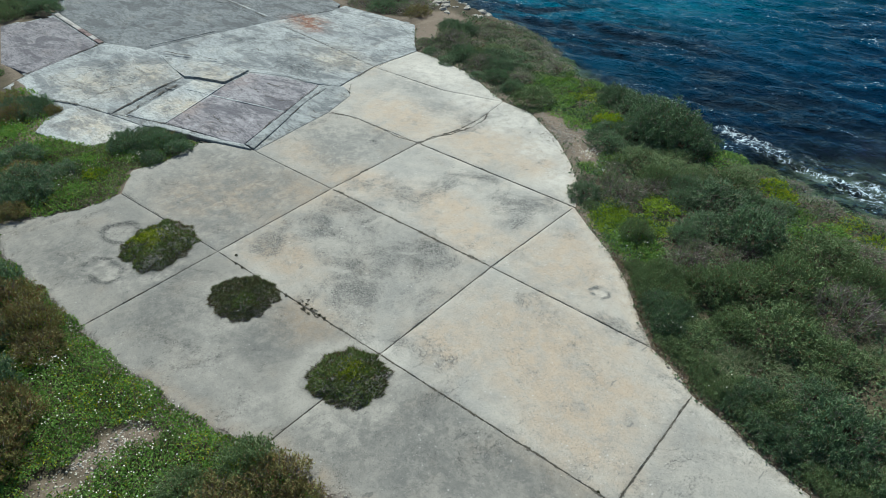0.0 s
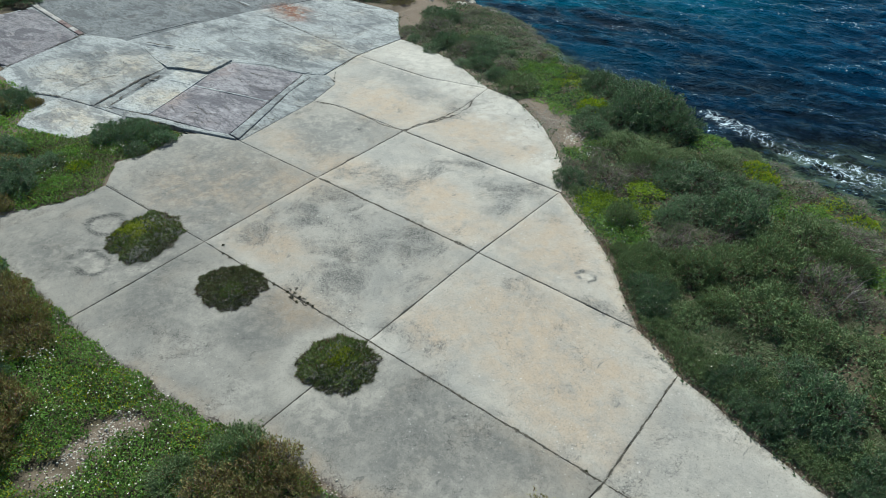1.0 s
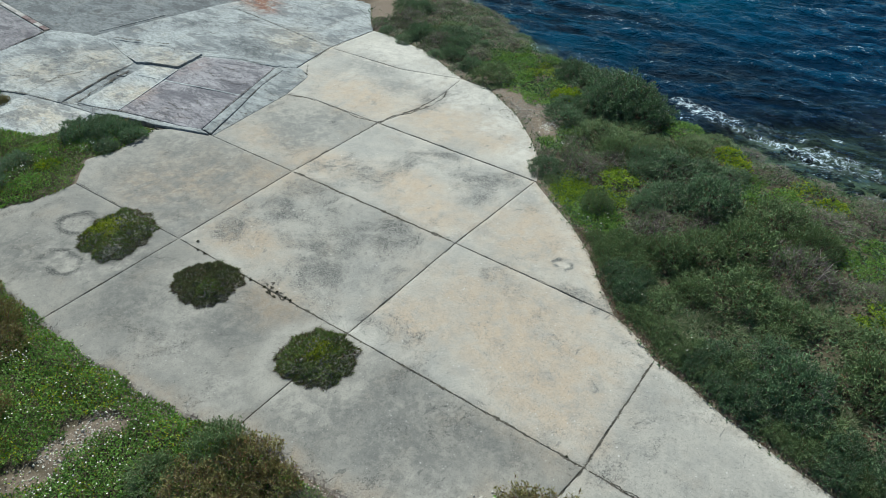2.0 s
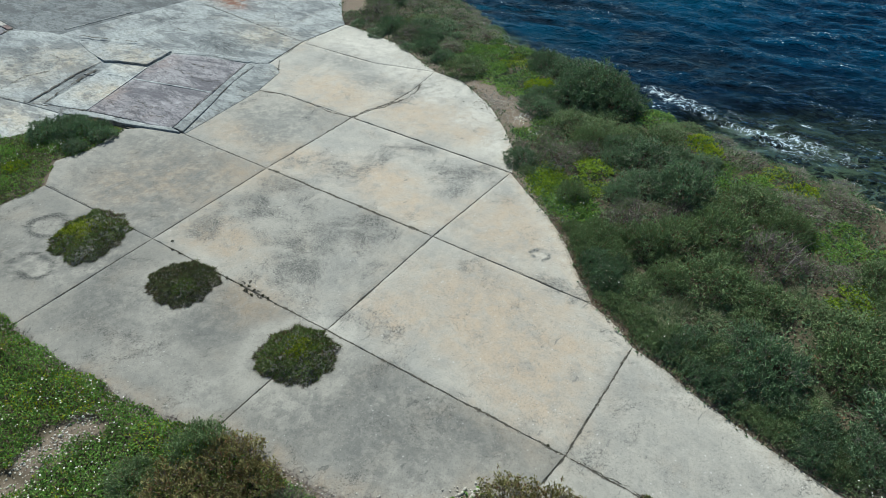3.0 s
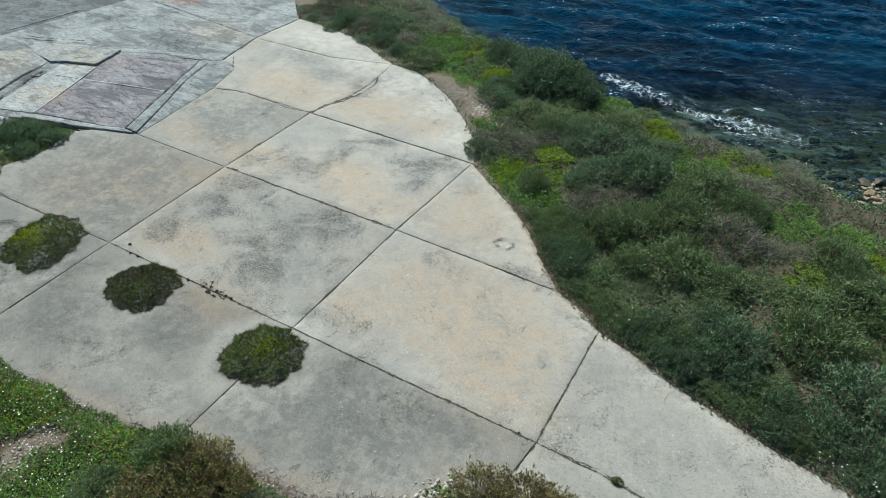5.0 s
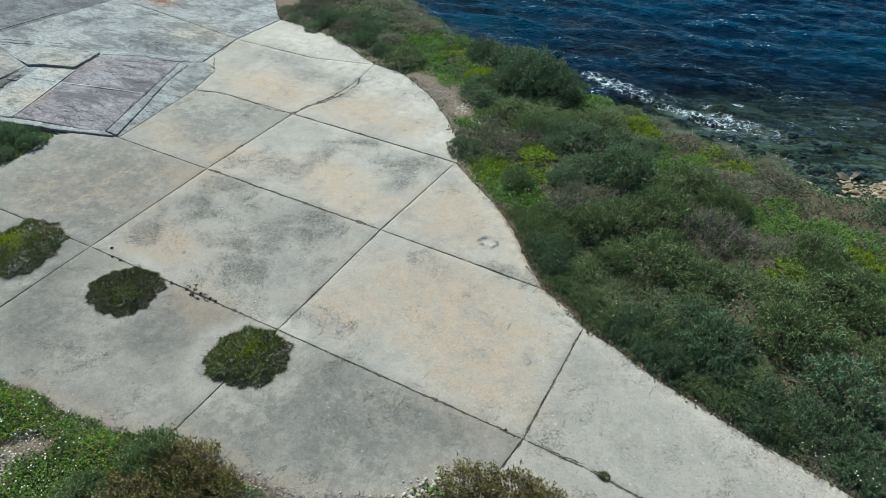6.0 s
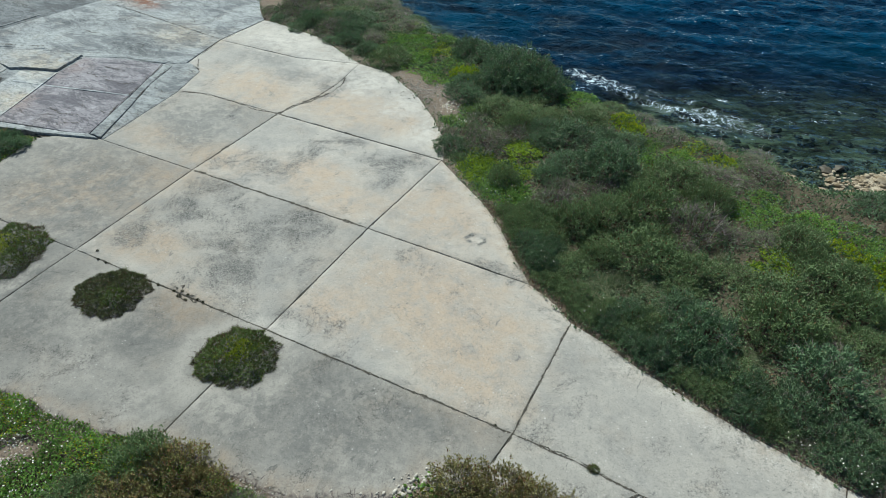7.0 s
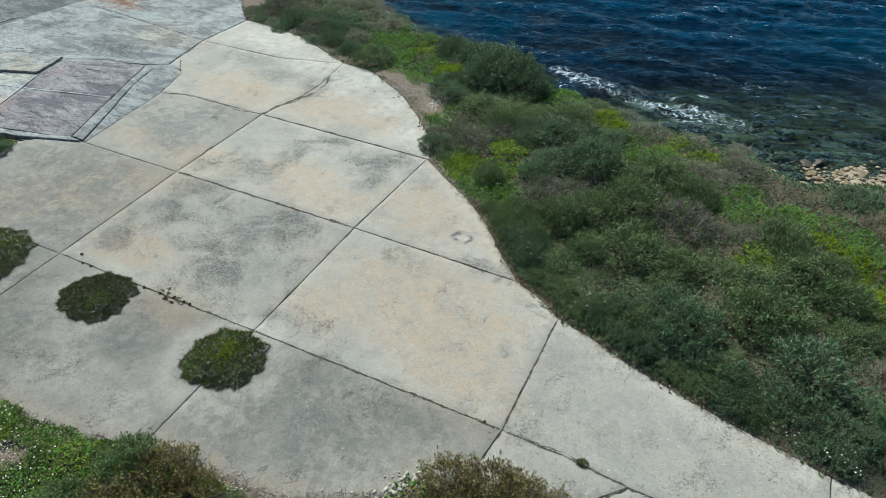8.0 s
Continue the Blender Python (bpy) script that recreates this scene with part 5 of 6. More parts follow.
def cover_at(x, y):
    """The kind of growth that holds a place on the bank; the borders wander."""
    d = np.hypot(SPOT_AT[:, 0] - x, SPOT_AT[:, 1] - y) / (SPOT_AT[:, 2] + 0.12) + 0.12 * rng.normal(size=len(SPOTS))
    return SPOTS[int(np.argmin(d))][0]


def near_slab(x, y):
    return float(reach(np.array([x]), np.array([y]), OUTLINE, True)[0])


def settle(kind, x, y, r, low=1.0):
    d = float(inland(np.array([x]), np.array([y]))[0])
    low *= 1.0 if kind in ("herb", "yellow", "lime") else 0.45 + 0.55 * smooth(d, 2.5, 8.0)
    grow(kind, x, y, r, r * TALL[kind] * low * rng.uniform(0.8, 1.25))
    placed.append((x, y, r))


# the tall dark thicket and the highest shrubs stand first
for kind, x, y, r in [("lentisk", -0.9, 14.3, 1.15), ("lentisk", 0.1, 13.6, 1.15), ("lentisk", -0.4, 12.8, 0.9), ("lentisk", 1.1, 13.2, 0.95), ("lentisk", 3.2, 10.4, 1.0), ("lentisk", 4.6, 9.4, 0.9), ("twig", 0.9, 9.0, 0.85), ("twig", 7.3, 7.7, 0.95), ("twig", 8.3, 11.2, 0.75),
                      ("twig", 5.4, 12.2, 0.7), ("olive", 6.0, 7.9, 0.9), ("lentisk", 10.6, 3.7, 0.9), ("lentisk", 8.2, 3.8, 0.8), ("olive", 0.5, 11.1, 0.85), ("lentisk", -2.4, 14.8, 0.7), ("twig", -10.7, 15.4, 0.9), ("twig", -8.3, 17.4, 0.75)]:
    settle(kind, x, y, r, 1.9 if y > 12.5 and kind == "lentisk" else 1.1)
# low growth right along the pavement's seaward edge
for count, lo, hi, off in ((46, 0.26, 0.46, 0.12), (34, 0.38, 0.58, 0.55)):
    for x, y in resample(RIGHT_EDGE[1:15], count):
        r = rng.uniform(lo, hi)
        k = r * 0.85 + off
        x, y = x + 0.62 * k, y + 0.78 * k
        kind = cover_at(x, y)
        settle(kind if rng.random() < 0.75 else "olive", x, y, r)
# the rest of the bank fills in round these
for _ in range(9000):
    x, y = rng.uniform(-13, 13.4), rng.uniform(1.2, 20.5)
    d = float(inland(np.array([x]), np.array([y]))[0])
    e = near_slab(x, y)
    if inside(np.array([x]), np.array([y]), OUTLINE)[0] or d < 1.15 or e < 0.12 or any(math.hypot(x - bx, y - by) < br for bx, by, br in BARE):
        continue
    if x > 8.6 and d < 4.4 or x < -11 and y > 17:
        continue
    kind = cover_at(x, y)
    kind = "olive" if kind == "grass" and rng.random() < 0.75 else "lentisk" if kind == "twig" and rng.random() < (0.1 if x > -5 else 0.45) else kind
    if kind == "lentisk" and (x > 6.5 and y < 4.5 and rng.random() < 0.3 or 3.0 < x < 9.0 and d < 3.4 and rng.random() < 0.6):
        kind = "twig"
    r = rng.uniform(0.45, 1.0) * min(1.0, 0.5 + 0.6 * e) * {"herb": 0.72, "yellow": 0.72, "lime": 0.72, "tan": 0.55, "grass": 0.55, "twig": 0.85}.get(kind, 1.0)
    if any((x - a) ** 2 + (y - b) ** 2 < (0.57 * (r + c)) ** 2 for a, b, c in placed):
        continue
    settle(kind, x, y, r, min(1.0, 0.6 + 0.5 * e) * (1.0 + 0.45 * ripple(x, y, 1.1, 5.0)))

# shrubs round the near and far edges of the yard
for kind, x, y, r, h in [("brown", -7.6, -4.5, 0.8, 1.0), ("brown", -6.5, -4.5, 0.75, 1.05), ("lentisk", -8.6, -4.5, 0.8, 0.8), ("brown", -5.6, -4.7, 0.65, 0.7), ("lentisk", -7.0, -5.6, 0.9, 0.9), ("brown", -4.3, -6.1, 0.8, 1.1),
                        ("brown", -3.5, -6.6, 0.75, 1.1), ("lentisk", -5.4, -6.0, 0.8, 0.9), ("olive", 0.2, -3.65, 0.65, 0.75), ("brown", 0.9, -3.6, 0.65, 0.8), ("olive", -0.2, -4.7, 0.6, 0.6), ("brown", 0.6, -4.6, 0.7, 0.7),
                        ("brown", 1.6, -3.6, 0.55, 0.65), ("twig", 2.3, -3.55, 0.5, 0.5), ("brown", 1.5, -4.5, 0.7, 0.6), ("olive", 2.4, -4.4, 0.6, 0.5), ("brown", 3.0, -3.6, 0.45, 0.35),
                        ("brown", 5.45, -1.5, 0.6, 0.65), ("brown", 6.1, -1.3, 0.6, 0.75), ("brown", 6.6, -1.35, 0.55, 0.75), ("brown", 7.2, -1.4, 0.6, 0.7), ("olive", 7.8, -1.6, 0.5, 0.55), ("twig", 6.6, -2.1, 0.6, 0.7), ("brown", 5.2, -2.3, 0.5, 0.5), ("olive", 6.0, -2.4, 0.6, 0.6),
                        ("lentisk", -12.8, -1.7, 0.9, 0.75), ("lentisk", -12.0, -1.9, 0.7, 0.65), ("lentisk", -12.6, -2.6, 0.8, 0.7), ("brown", -11.6, -2.6, 0.5, 0.5), ("lentisk", -17.8, 1.0, 0.6, 0.6), ("brown", -17.7, 0.1, 0.7, 0.65), ("brown", -17.2, 1.2, 0.35, 0.4), ("brown", -13.6, -1.5, 0.7, 0.6), ("herb", -11.4, -0.9, 0.5, 0.4), ("yellow", -11.9, 0.0, 0.5, 0.4), ("lentisk", -12.7, -0.6, 0.6, 0.5),
                        ("herb", -12.2, 1.4, 0.6, 0.4), ("herb", -11.8, 2.2, 0.5, 0.35), ("herb", -12.6, 2.2, 0.45, 0.2), ("herb", -13.0, 0.2, 0.6, 0.4), ("brown", -12.4, 2.65, 0.35, 0.25), ("lentisk", -14.5, -1.0, 0.8, 0.6),
                        ("lentisk", -18.3, 0.6, 0.8, 0.6), ("lentisk", -17.5, 0.5, 0.6, 0.5), ("herb", -16.9, -0.4, 0.6, 0.4), ("brown", -19.2, 0.3, 0.8, 0.6), ("herb", -17.6, -0.5, 0.6, 0.4), ("olive", -22.4, 1.2, 0.6, 0.4),
                        ("olive", -29.5, 5.2, 1.3, 0.8), ("lentisk", -28.6, 6.3, 0.9, 0.7), ("lentisk", -30.5, 6.5, 1.5, 1.0), ("olive", -28.9, 4.6, 0.8, 0.6), ("lentisk", -31.5, 4.8, 1.3, 0.9),
                        ("twig", -17.4, 16.8, 0.9, 0.6), ("lentisk", -16.2, 16.9, 0.9, 0.6), ("twig", -15.2, 17.1, 0.8, 0.6), ("brown", -14.4, 17.4, 0.7, 0.5), ("lentisk", -16.8, 18.0, 1.0, 0.7), ("twig", -15.2, 18.3, 0.9, 0.6)]:
    grow(kind, x, y, r, h)
for kind, x, y, r, h in [("twig", -13.45, 2.6, 0.34, 0.12), ("twig", -13.0, 2.9, 0.36, 0.12), ("twig", -12.5, 3.05, 0.36, 0.12), ("twig", -12.05, 3.2, 0.3, 0.1), ("twig", -13.3, 2.2, 0.32, 0.14), ("twig", -11.7, 3.25, 0.22, 0.1)]:
    grow(kind, x, y, r, h)


# ---- cushion plants in the pavement ----
def cushion(x, y, lobes, h, material, label, second, glow=(0.0, 0.0, 0.4), count=9000):
    """A low cushion; lobes: its reach at even turns round the middle; glow: where the fresh shoots are."""
    ob = plant("cushion_plant", label, "plant")
    n = count
    size = max(lobes)
    reach_at = lambda t: np.interp(t, np.arange(len(lobes)) / len(lobes) * 6.2832, lobes, period=6.2832) * (1 + 0.05 * np.sin(9 * t + x) + 0.04 * np.sin(17 * t + 2 * x))
    th, rr = rng.random(n) * 6.2832, np.sqrt(rng.random(n))
    far = reach_at(th)
    px, py = far * rr * np.cos(th), far * rr * np.sin(th)
    hummock = 0.72 + 0.35 * ripple(px, py, 0.16 * size + 0.02, x) + 0.2 * ripple(px, py, 0.07, x + 2)
    pz = h * (1 - rr ** 3.2) * np.clip(hummock, 0.25, 1.3) * (0.7 + 0.3 * rng.random(n))
    base = np.stack([px, py, pz], -1)
    way = base * np.array([0.8, 0.8, 0]) / size + np.array([0, 0, 0.7]) + rng.normal(size=base.shape) * 0.55
    some = np.hypot(px - glow[0], py - glow[1]) / glow[2] + 0.5 * ripple(px, py, 0.15, x + 1) + rng.normal(size=n) * 0.25 < 0.75
    dry = ~some & (rr + 0.35 * ripple(px, py, 0.3, x + 4) + rng.normal(size=n) * 0.12 > 0.92)
    rest = ~some & ~dry
    part("foliage", leaf_mesh("foliage", base[rest], way[rest], 0.06 * min(1, 0.35 + 2 * size) * (0.5 + 0.9 * rng.random(rest.sum())), 0.022, material), ob)
    part("shoot_growth", leaf_mesh("shoot_growth", base[some], way[some], 0.075 * min(1, 0.35 + 2 * size), 0.02, second), ob, "fresh brighter shoots", "stuff")
    th = rng.random(count // 22) * 6.2832
    far = reach_at(th) * (0.94 + 0.08 * rng.random(len(th)))
    edge = np.stack([far * np.cos(th), far * np.sin(th), 0 * th + 0.01], -1)
    lean = edge * 0.9 / size + np.array([0, 0, 0.6]) + rng.normal(size=edge.shape) * 0.35
    q = np.concatenate([base[dry], edge])
    part("dry_rim", blade_mesh("dry_rim", q, np.concatenate([way[dry], lean]), (0.05 + 0.09 * rng.random(len(q)) ** 3) * min(1, 0.25 + size), 0.009, M_RIM, 0.3), ob, "brown dry blades round the rim", "stuff")
    ob.matrix_basis = pose(x, y, -0.01)
    return ob


M_RIM = leaf_material("leaf_dry_rim", (0.055, 0.045, 0.035), (0.16, 0.125, 0.09), (0.10, 0.14, 0.04), 0.3, 0.3)
M_CUSHION = leaf_material("leaf_cushion", (0.112, 0.168, 0.056), (0.215, 0.280, 0.094), (0.14, 0.10, 0.05), 0.15)
M_CUSHION_DARK = leaf_material("leaf_cushion_dark", (0.095, 0.122, 0.06), (0.185, 0.205, 0.095), (0.14, 0.11, 0.07), 0.2)
M_WEED = leaf_material("leaf_dark_weed", (0.045, 0.055, 0.03), (0.11, 0.12, 0.06), (0.06, 0.045, 0.03), 0.3, 0.2)
M_SHOOT = leaf_material("leaf_shoot", (0.254, 0.338, 0.038), (0.406, 0.439, 0.060), (0.06, 0.09, 0.02), 0.2)
cushion(-7.2, -0.85, [0.9, 0.86, 0.93, 0.99, 1.04, 1.19, 1.09, 0.94, 0.88, 0.97, 0.92, 0.84, 1.16, 1.0], 0.32, M_CUSHION, "green cushion plant with yellowish shoots growing in a slab", M_SHOOT, (-0.3, -0.05, 0.5))
cushion(-3.85, -0.7, [0.78, 0.85, 0.87, 0.72, 0.72, 0.72, 0.7, 0.78, 0.82, 0.76, 0.72, 0.75, 0.85, 0.92], 0.30, M_CUSHION_DARK, "dark olive cushion plant rooted at a joint", M_CUSHION, (0.35, -0.15, 0.3))
cushion(-0.02, -0.9, [0.83, 0.82, 0.85, 0.77, 0.77, 0.79, 0.8, 0.78, 0.83, 0.88, 0.78, 0.73, 0.82, 0.85], 0.36, M_CUSHION, "round green cushion plant at a joint crossing", M_SHOOT, (0.05, 0.0, 0.3))
cushion(7.25, -0.03, [0.10, 0.09, 0.11, 0.08], 0.09, M_CUSHION_DARK, "small dark weed tuft in a joint", M_CUSHION, (0, 0, 0.05), 260)
for x, y, r in [(-5.31, 0.2, 0.07), (-5.03, -0.02, 0.05), (-4.77, -0.02, 0.05), (-2.62, 0.0, 0.10), (-2.45, 0.07, 0.10), (-2.4, -0.08, 0.13), (-2.18, -0.12, 0.11), (-2.25, 0.05, 0.06), (-1.95, 0.02, 0.06), (-1.78, 0.02, 0.05), (-3.08, -0.02, 0.05), (5.35, 0.02, 0.03)]:
    r = 0.55 * r
    cushion(x, y, [r, r * 0.6, r * 1.1, r * 0.5, r * 0.8], 0.03, M_WEED, "low dark weed growing in a joint", M_WEED, (0, 0, 0.02), int(30 + 500 * r))


# ---- ground cover, flowers, stones ----
def scatter(n, x0, x1, y0, y1):
    x, y = rng.uniform(x0, x1, n), rng.uniform(y0, y1, n)
    ok = ~inside(x, y, OUTLINE)
    for bx, by, br in BARE:
        ok &= (np.hypot(x - bx, y - by) + 0.3 * ripple(x, y, 0.25) > br * 1.05) | (rng.random(n) < 0.06)
    ok = ok | (reach(x, y, OUTLINE, True) + 0.1 * ripple(x, y, 0.25) < 0.05)
    return x[ok], y[ok]


def mat_of_leaves(name, n, box, material, label, swell, size, want=None):
    x, y = scatter(n, *box)
    if want:
        ok = want(x, y)
        x, y = x[ok], y[ok]
    low = land_height(x, y)
    low = np.where(inside(x, y, OUTLINE), 0.0, low)
    z = low + swell * (0.3 + 0.7 * rng.random(len(x))) * (0.7 + 0.5 * ripple(x, y, 0.4, 2.0)) * (0.15 + 0.85 * smooth(reach(x, y, OUTLINE, True), 0.0, 0.5))
    base = np.stack([x, y, z], -1)
    way = rng.normal(size=base.shape) * 0.7 + np.array([0, 0, 0.5])
    me = leaf_mesh(name, base, way, size * (0.6 + 0.8 * rng.random(len(x))), size * 0.5, material)
    return tagged(new(name, me), label, "ground cover", kind="stuff")


NEAR = (-10, 4.5, -8.5, -3.2)
mat_of_leaves("ground_cover", 90000, NEAR, M_HERB, "low green leafy ground cover with daisies", 0.2, 0.06)
mat_of_leaves("ground_cover", 50000, NEAR, M_CUSHION, "low olive-green ground cover", 0.18, 0.05)
mat_of_leaves("ground_cover", 20000, NEAR, M_YELLOW, "yellow-green blooming ground cover", 0.24, 0.05, lambda x, y: ripple(x, y, 0.6, 9.0) > 0.1)
mat_of_leaves("ground_cover", 18000, (-15, -10, -3.2, 3.2), M_HERB, "low green leafy ground cover beside old slabs", 0.2, 0.06)
mat_of_leaves("ground_cover", 24000, (-15, -10, -3.2, 3.2), M_CUSHION_DARK, "low dark olive ground cover beside old slabs", 0.2, 0.055)
mat_of_leaves("ground_cover", 8000, (-20, -14, -3, 2), M_HERB, "low green leafy ground cover beside old slabs", 0.2, 0.09)
AROUND = (-16, 15, -16, -1.2)
beyond = lambda x, y: ((x > 4.3) | (x < -9.8) | (y < -8.3)) & (ripple(x, y, 1.5, 3.0) > -0.75)
mat_of_leaves("ground_cover", 70000, AROUND, M_HERB, "low green leafy ground cover", 0.2, 0.10, beyond)
mat_of_leaves("ground_cover", 50000, AROUND, M_CUSHION, "low olive-green ground cover", 0.18, 0.09, beyond)
BANK = (-13, 15, 1, 19)
on_bank = lambda x, y: inland(x, y) > 1.2
mat_of_leaves("undergrowth", 60000, BANK, M_LENTISK, "dark green undergrowth between the shrubs", 0.14, 0.09, on_bank)
mat_of_leaves("undergrowth", 24000, BANK, M_OLIVE, "olive undergrowth between the shrubs", 0.12, 0.075, on_bank)


def daisies(spots, label, up=0.2):
    x, y = [], []
    for cx, cy, r, n in spots:
        n = int(0.5 * n)
        x.append(cx + rng.normal(size=n) * r * 0.5)
        y.append(cy + rng.normal(size=n) * r * 0.5)
    x, y = np.concatenate(x), np.concatenate(y)
    ok = ~inside(x, y, OUTLINE)
    x, y = x[ok], y[ok]
    z = land_height(x, y) + up + 0.08 * rng.random(len(x))
    n = len(x)
    tilt = unit(rng.normal(size=(n, 3)) * 0.35 + np.array([0, 0, 1.0]))
    a = unit(np.cross(tilt, np.array([1.0, 0.2, 0])))
    b = np.cross(tilt, a)
    c = np.stack([x, y, z], -1)
    r = (0.013 + 0.007 * rng.random(n))[:, None]
    v, eye = [c], [c + tilt * 0.006]
    for k in range(10):
        th = 2 * math.pi * k / 10
        q = r * (1.0 if k % 2 else 0.6)
        v.append(c + (a * math.cos(th) + b * math.sin(th)) * q + tilt * 0.003)
    for k in range(5):
        th = 2 * math.pi * k / 5
        eye.append(c + (a * math.cos(th) + b * math.sin(th)) * r * 0.32 + tilt * 0.004)
    i = np.arange(n)[:, None]
    f = np.concatenate([i * 11 + np.array([0, 1 + k, 1 + (k + 1) % 10]) for k in range(10)], 0)
    g = np.concatenate([i * 6 + np.array([0, 1 + k, 1 + (k + 1) % 5]) for k in range(5)], 0)
    ob = tagged(new("daisies", mesh_of("daisies", np.stack(v, 1).reshape(-1, 3), f, M_PETAL)), label, "flowers", kind="stuff")
    part("flower_eye_layer", mesh_of("flower_eye_layer", np.stack(eye, 1).reshape(-1, 3), g, M_EYE), ob, "yellow flower centres")


daisies([(-4.9, -4.7, 0.4, 90), (-3.2, -4.4, 0.9, 90), (-2.0, -4.35, 0.5, 45), (-1.2, -4.6, 0.6, 60), (-1.3, -5.3, 0.7, 80), (-3.5, -5.3, 0.6, 60), (-1.5, -6.0, 0.6, 50), (-2.6, -3.95, 0.3, 30), (-5.6, -5.3, 0.5, 60)],
        "white daisies scattered over the green cover")
daisies([(-0.9, 10.15, 0.36, 300), (-0.1, 9.5, 0.35, 50), (10.2, 1.75, 0.4, 35), (11.3, 1.6, 0.5, 40), (4.2, 4.6, 0.5, 20), (-4.2, 12.6, 0.8, 50), (2.5, 6.6, 0.8, 25), (6.2, 3.7, 0.8, 15)], "white daisies at the foot of the bank shrubs", 0.3)
daisies([(-12.2, -0.6, 0.8, 120), (-11.6, 1.2, 0.6, 70), (-17.3, -0.2, 0.8, 60), (-16.3, 16.3, 0.7, 60)], "white daisies beside the old slabs")

bm = bmesh.new()
bmesh.ops.create_icosphere(bm, subdivisions=1, radius=1)
ICO_V = np.array([v.co[:] for v in bm.verts])
ICO_F = np.array([[v.index for v in f.verts] for f in bm.faces])
bm.free()


def pebbles(name, x, y, size, material, label, sink=0.3):
    n = len(x)
    z = np.where(inside(x, y, OUTLINE), 0.0, land_height(x, y))
    v = ICO_V[None] * (0.75 + 0.5 * rng.random((n, len(ICO_V), 1))) * (0.6 + 0.6 * rng.random((n, 1, 3))) * np.broadcast_to(size, n)[:, None, None] * np.array([1, 1, 0.7])
    v = v + np.stack([x, y, z + np.broadcast_to(size, n) * (0.5 - sink)], -1)[:, None]
    f = (ICO_F[None] + (np.arange(n) * len(ICO_V))[:, None, None]).reshape(-1, 3)
    return tagged(new(name, mesh_of(name, v.reshape(-1, 3), f, material)), label, "gravel", kind="stuff")


def along(line, n, width):
    p = resample(line, n)
    return p[:, 0] + rng.normal(size=n) * width, p[:, 1] + rng.normal(size=n) * width


x, y = along([(px + 0.1, py + 0.1) for px, py in RIGHT_EDGE[1:]], 1300, 0.13)
ok = ~inside(x, y, OUTLINE) | (rng.random(len(x)) < 0.05)
x, y = x[ok], y[ok]
pebbles("edge_gravel", x, y, 0.008 + 0.012 * rng.random(len(x)) ** 2, M_STONE, "pale gravel crumbling along the pavement edge")
x, y = along([(px + 0.15, py + 0.15) for px, py in RIGHT_EDGE[13:21]], 1500, 0.16)
ok = ~inside(x, y, OUTLINE)
x, y = x[ok], y[ok]
pebbles("edge_gravel", x, y, 0.006 + 0.010 * rng.random(len(x)) ** 2, M_STONE, "pale gravel crumbling along the pavement edge")
x, y = along([(px + 0.06, py + 0.07) for px, py in RIGHT_EDGE[7:13]], 1800, 0.10)
x, y = x + 0.06 * ripple(x, y, 0.3, 1.0), y + 0.08 * ripple(x, y, 0.4, 3.0)
ok = ~inside(x, y, OUTLINE) | (rng.random(len(x)) < 0.3)
x, y = x[ok], y[ok]
z = np.where(inside(x, y, OUTLINE), 0.006, land_height(x, y) + 0.03) + 0.02 * rng.random(len(x))
tagged(new("leaf_litter", leaf_mesh("leaf_litter", np.stack([x, y, z], -1), rng.normal(size=(len(x), 3)) * np.array([1, 1, 0.3]), 0.02 + 0.035 * rng.random(len(x)), 0.014, M_LITTER)), "brown dry leaf litter along the pavement edge", "leaf litter", kind="stuff")
x, y = along(RIGHT_EDGE[1:13], 2600, 0.05)
x, y = x + 0.05 + 0.10 * ripple(x, y, 0.3, 2.0), y + 0.06 + 0.10 * ripple(x, y, 0.35, 6.0)
z = np.where(inside(x, y, OUTLINE), 0.0, land_height(x, y))
way = rng.normal(size=(len(x), 3)) * 0.5 + np.array([-0.25, -0.45, 0.7])
tagged(new("edge_grass", blade_mesh("edge_grass", np.stack([x, y, z], -1), way, 0.06 + 0.13 * rng.random(len(x)) ** 2, 0.007, M_TAN, 0.4)), "short dry grass hanging over the pavement edge", "grass", kind="stuff")
x, y = along(LEFT_EDGE[-15:-4], 2600, 0.06)
x, y = x + 0.12 * ripple(x, y, 0.4, 2.0), y - 0.03 + 0.12 * ripple(x, y, 0.4, 6.0)
z = np.where(inside(x, y, OUTLINE), 0.0, land_height(x, y))
way = rng.normal(size=(len(x), 3)) * 0.6 + np.array([0.15, 0.3, 0.6])
tagged(new("edge_grass", blade_mesh("edge_grass", np.stack([x, y, z], -1), way, 0.06 + 0.12 * rng.random(len(x)) ** 2, 0.011, M_TWIG, 0.4)), "brown dry stalks along the pavement edge", "grass", kind="stuff")
x, y = along(LEFT_EDGE[-15:-1], 1800, 0.12)
ok = ~inside(x, y, OUTLINE) | (rng.random(len(x)) < 0.15)
x, y = x[ok], y[ok]
pebbles("edge_gravel", x, y, 0.012 + 0.02 * rng.random(len(x)) ** 2, M_STONE, "pale gravel crumbling along the pavement edge")
x, y = along([(4.3, -2.5), (4.7, -1.7), (5.3, -1.5)], 130, 0.12)
pebbles("rubble", x, y, 0.02 + 0.035 * rng.random(len(x)) ** 2, M_STONE, "white limestone rubble beside a shrub")
x, y = np.concatenate([rng.normal(-2.15, 0.3, 500), rng.normal(-2.2, 0.5, 500)]), np.concatenate([rng.normal(-5.2, 0.6, 500), rng.normal(11.3, 0.45, 500)])
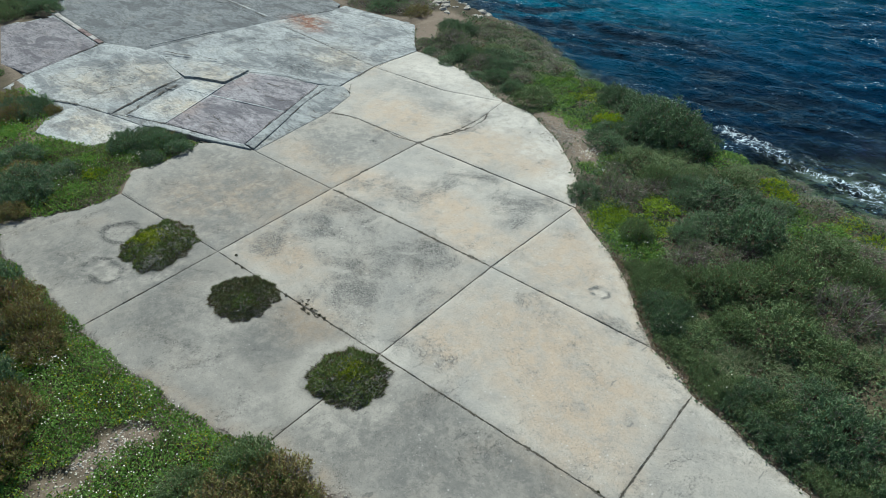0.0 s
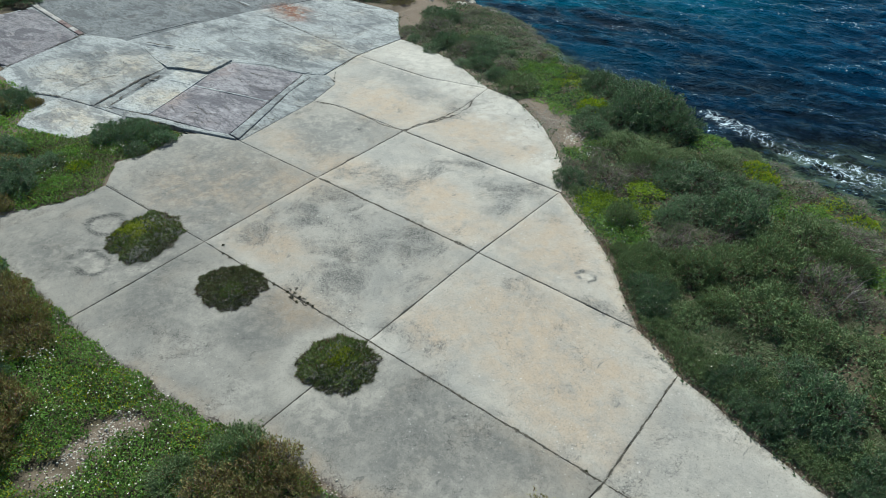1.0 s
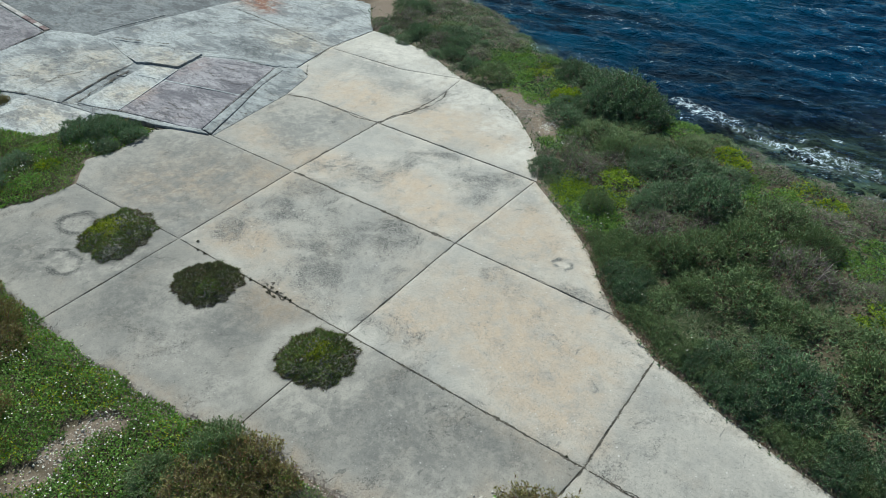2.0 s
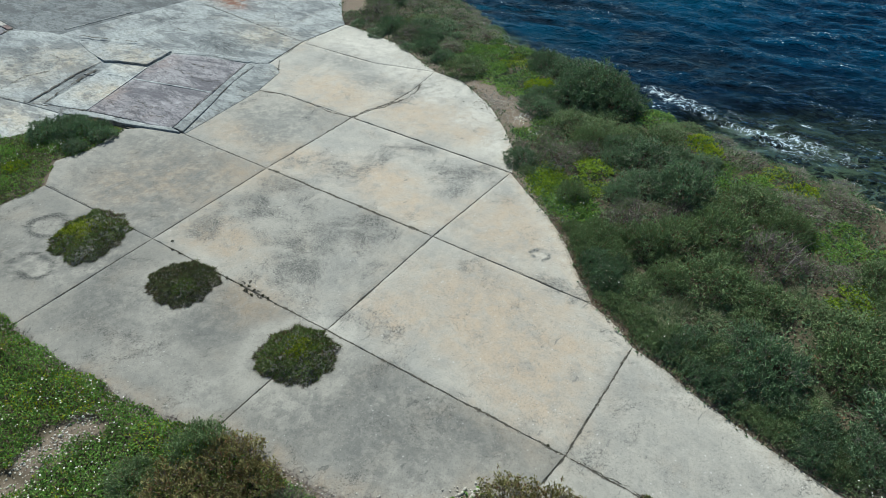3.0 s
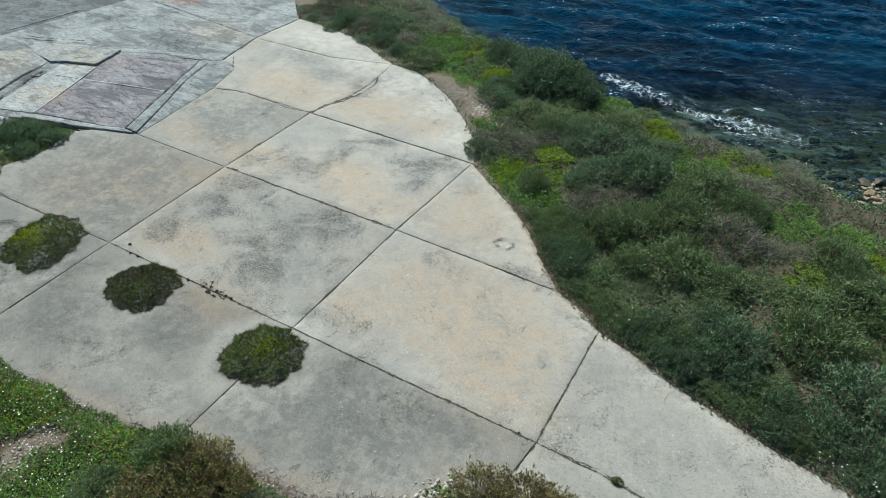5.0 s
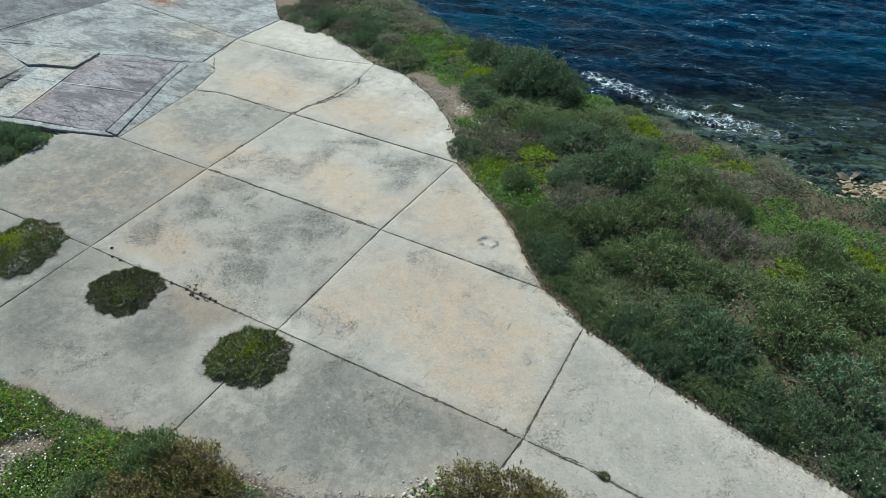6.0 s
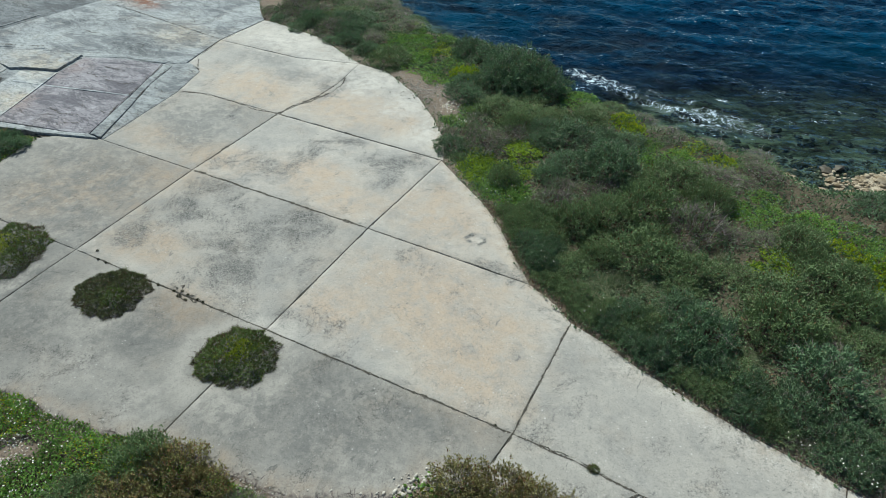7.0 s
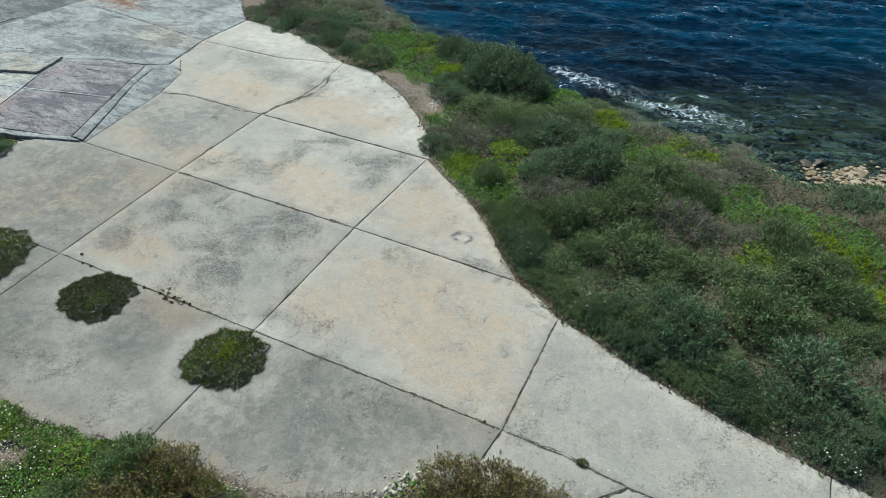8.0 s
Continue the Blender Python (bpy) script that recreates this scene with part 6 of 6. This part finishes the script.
pebbles("path_gravel", x, y, 0.012 + 0.02 * rng.random(1000) ** 2, M_STONE, "small stones on the bare dirt")
for line in ([(-1.6, 0.0), (5.7, 0.0)], [(5.7, 0.0), (5.67, 3.1)], [(5.7, 0.0), (7.2, -0.05), (8.1, -0.14), (11.2, -0.2)], [(-5.8, 4.0), (0.0, 4.0), (4.3, 3.94)]):
    x, y = along(line, 420, 0.05)
    pebbles("joint_crumbs", x, y, 0.004 + 0.011 * rng.random(420) ** 2, M_STONE, "pale concrete crumbs along an open joint")
x, y = rng.uniform(-11, 11, 500), rng.uniform(-3.5, 12, 500)
ok = inside(x, y, OUTLINE)
pebbles("grit", x[ok], y[ok], 0.005 + 0.009 * rng.random(ok.sum()) ** 2, M_STONE, "loose grit on the concrete")


def boulder(x, y, r, material, label):
    bm = bmesh.new()
    bmesh.ops.create_icosphere(bm, subdivisions=2, radius=r)
    s = rng.random() * 20
    for v in bm.verts:
        k = 1 + 0.5 * noise.noise(v.co / r * 1.4 + Vector((s, 0, 0))) + 0.25 * noise.noise(v.co / r * 3.1 + Vector((0, s, 0)))
        v.co = Vector((v.co.x * k * 1.25, v.co.y * k, max(-0.5 * r, v.co.z * k * 0.62)))
    me = bpy.data.meshes.new("boulder")
    bm.to_mesh(me)
    bm.free()
    me.materials.append(material)
    ob = tagged(new("boulder", me), label, "rock", "boulders along the shore")
    z = max(float(land_height(np.array([x]), np.array([y]))[0]), SEA - 0.5)
    ob.matrix_basis = pose(x, y, z + 0.1 * r, 0, 0, rng.random() * 360)


beach = lambda x: np.interp(x, [4.5, 7.5, 9.0, 14.5], [15.0, 14.5, 14.8, 17.3])
for _ in range(120):
    x = rng.uniform(8.3, 14.0)
    boulder(x, beach(x) + 0.1 + rng.normal() * 0.7, 0.06 + 0.15 * rng.random() ** 2, M_SHORE_ROCK, "pale limestone boulder on the stony shore")
for _ in range(130):
    x = rng.uniform(4.5, 14.5)
    boulder(x, beach(x) + 0.5 + abs(rng.normal()) * 1.8, 0.08 + 0.18 * rng.random() ** 2, M_WETROCK, "dark wet boulder in the shallows")
for i in range(90):
    k = rng.random()
    boulder(-15.5 + 5.5 * k + rng.normal() * 0.3, 20.0 + 0.2 * k + rng.normal() * 0.7, 0.05 + 0.17 * rng.random() ** 2, M_STONE, "weathered grey-white boulder above the sea")
for x, y, r in [(-7.6, 19.4, 0.4), (-7.1, 19.1, 0.35), (-5.0, 17.6, 0.3), (-10.9, 20.4, 0.4), (-8.2, 19.6, 0.3), (-6.4, 18.6, 0.3)]:
    boulder(x, y, r, M_STONE, "weathered white boulder above the sea")
x = rng.uniform(7.8, 14.2, 2200)
y = beach(x) + rng.normal(size=2200) * 0.8
pebbles("shore_pebbles", x, y, 0.02 + 0.09 * rng.random(2200) ** 3, M_SHORE_ROCK, "pale pebbles and cobbles along the waterline")
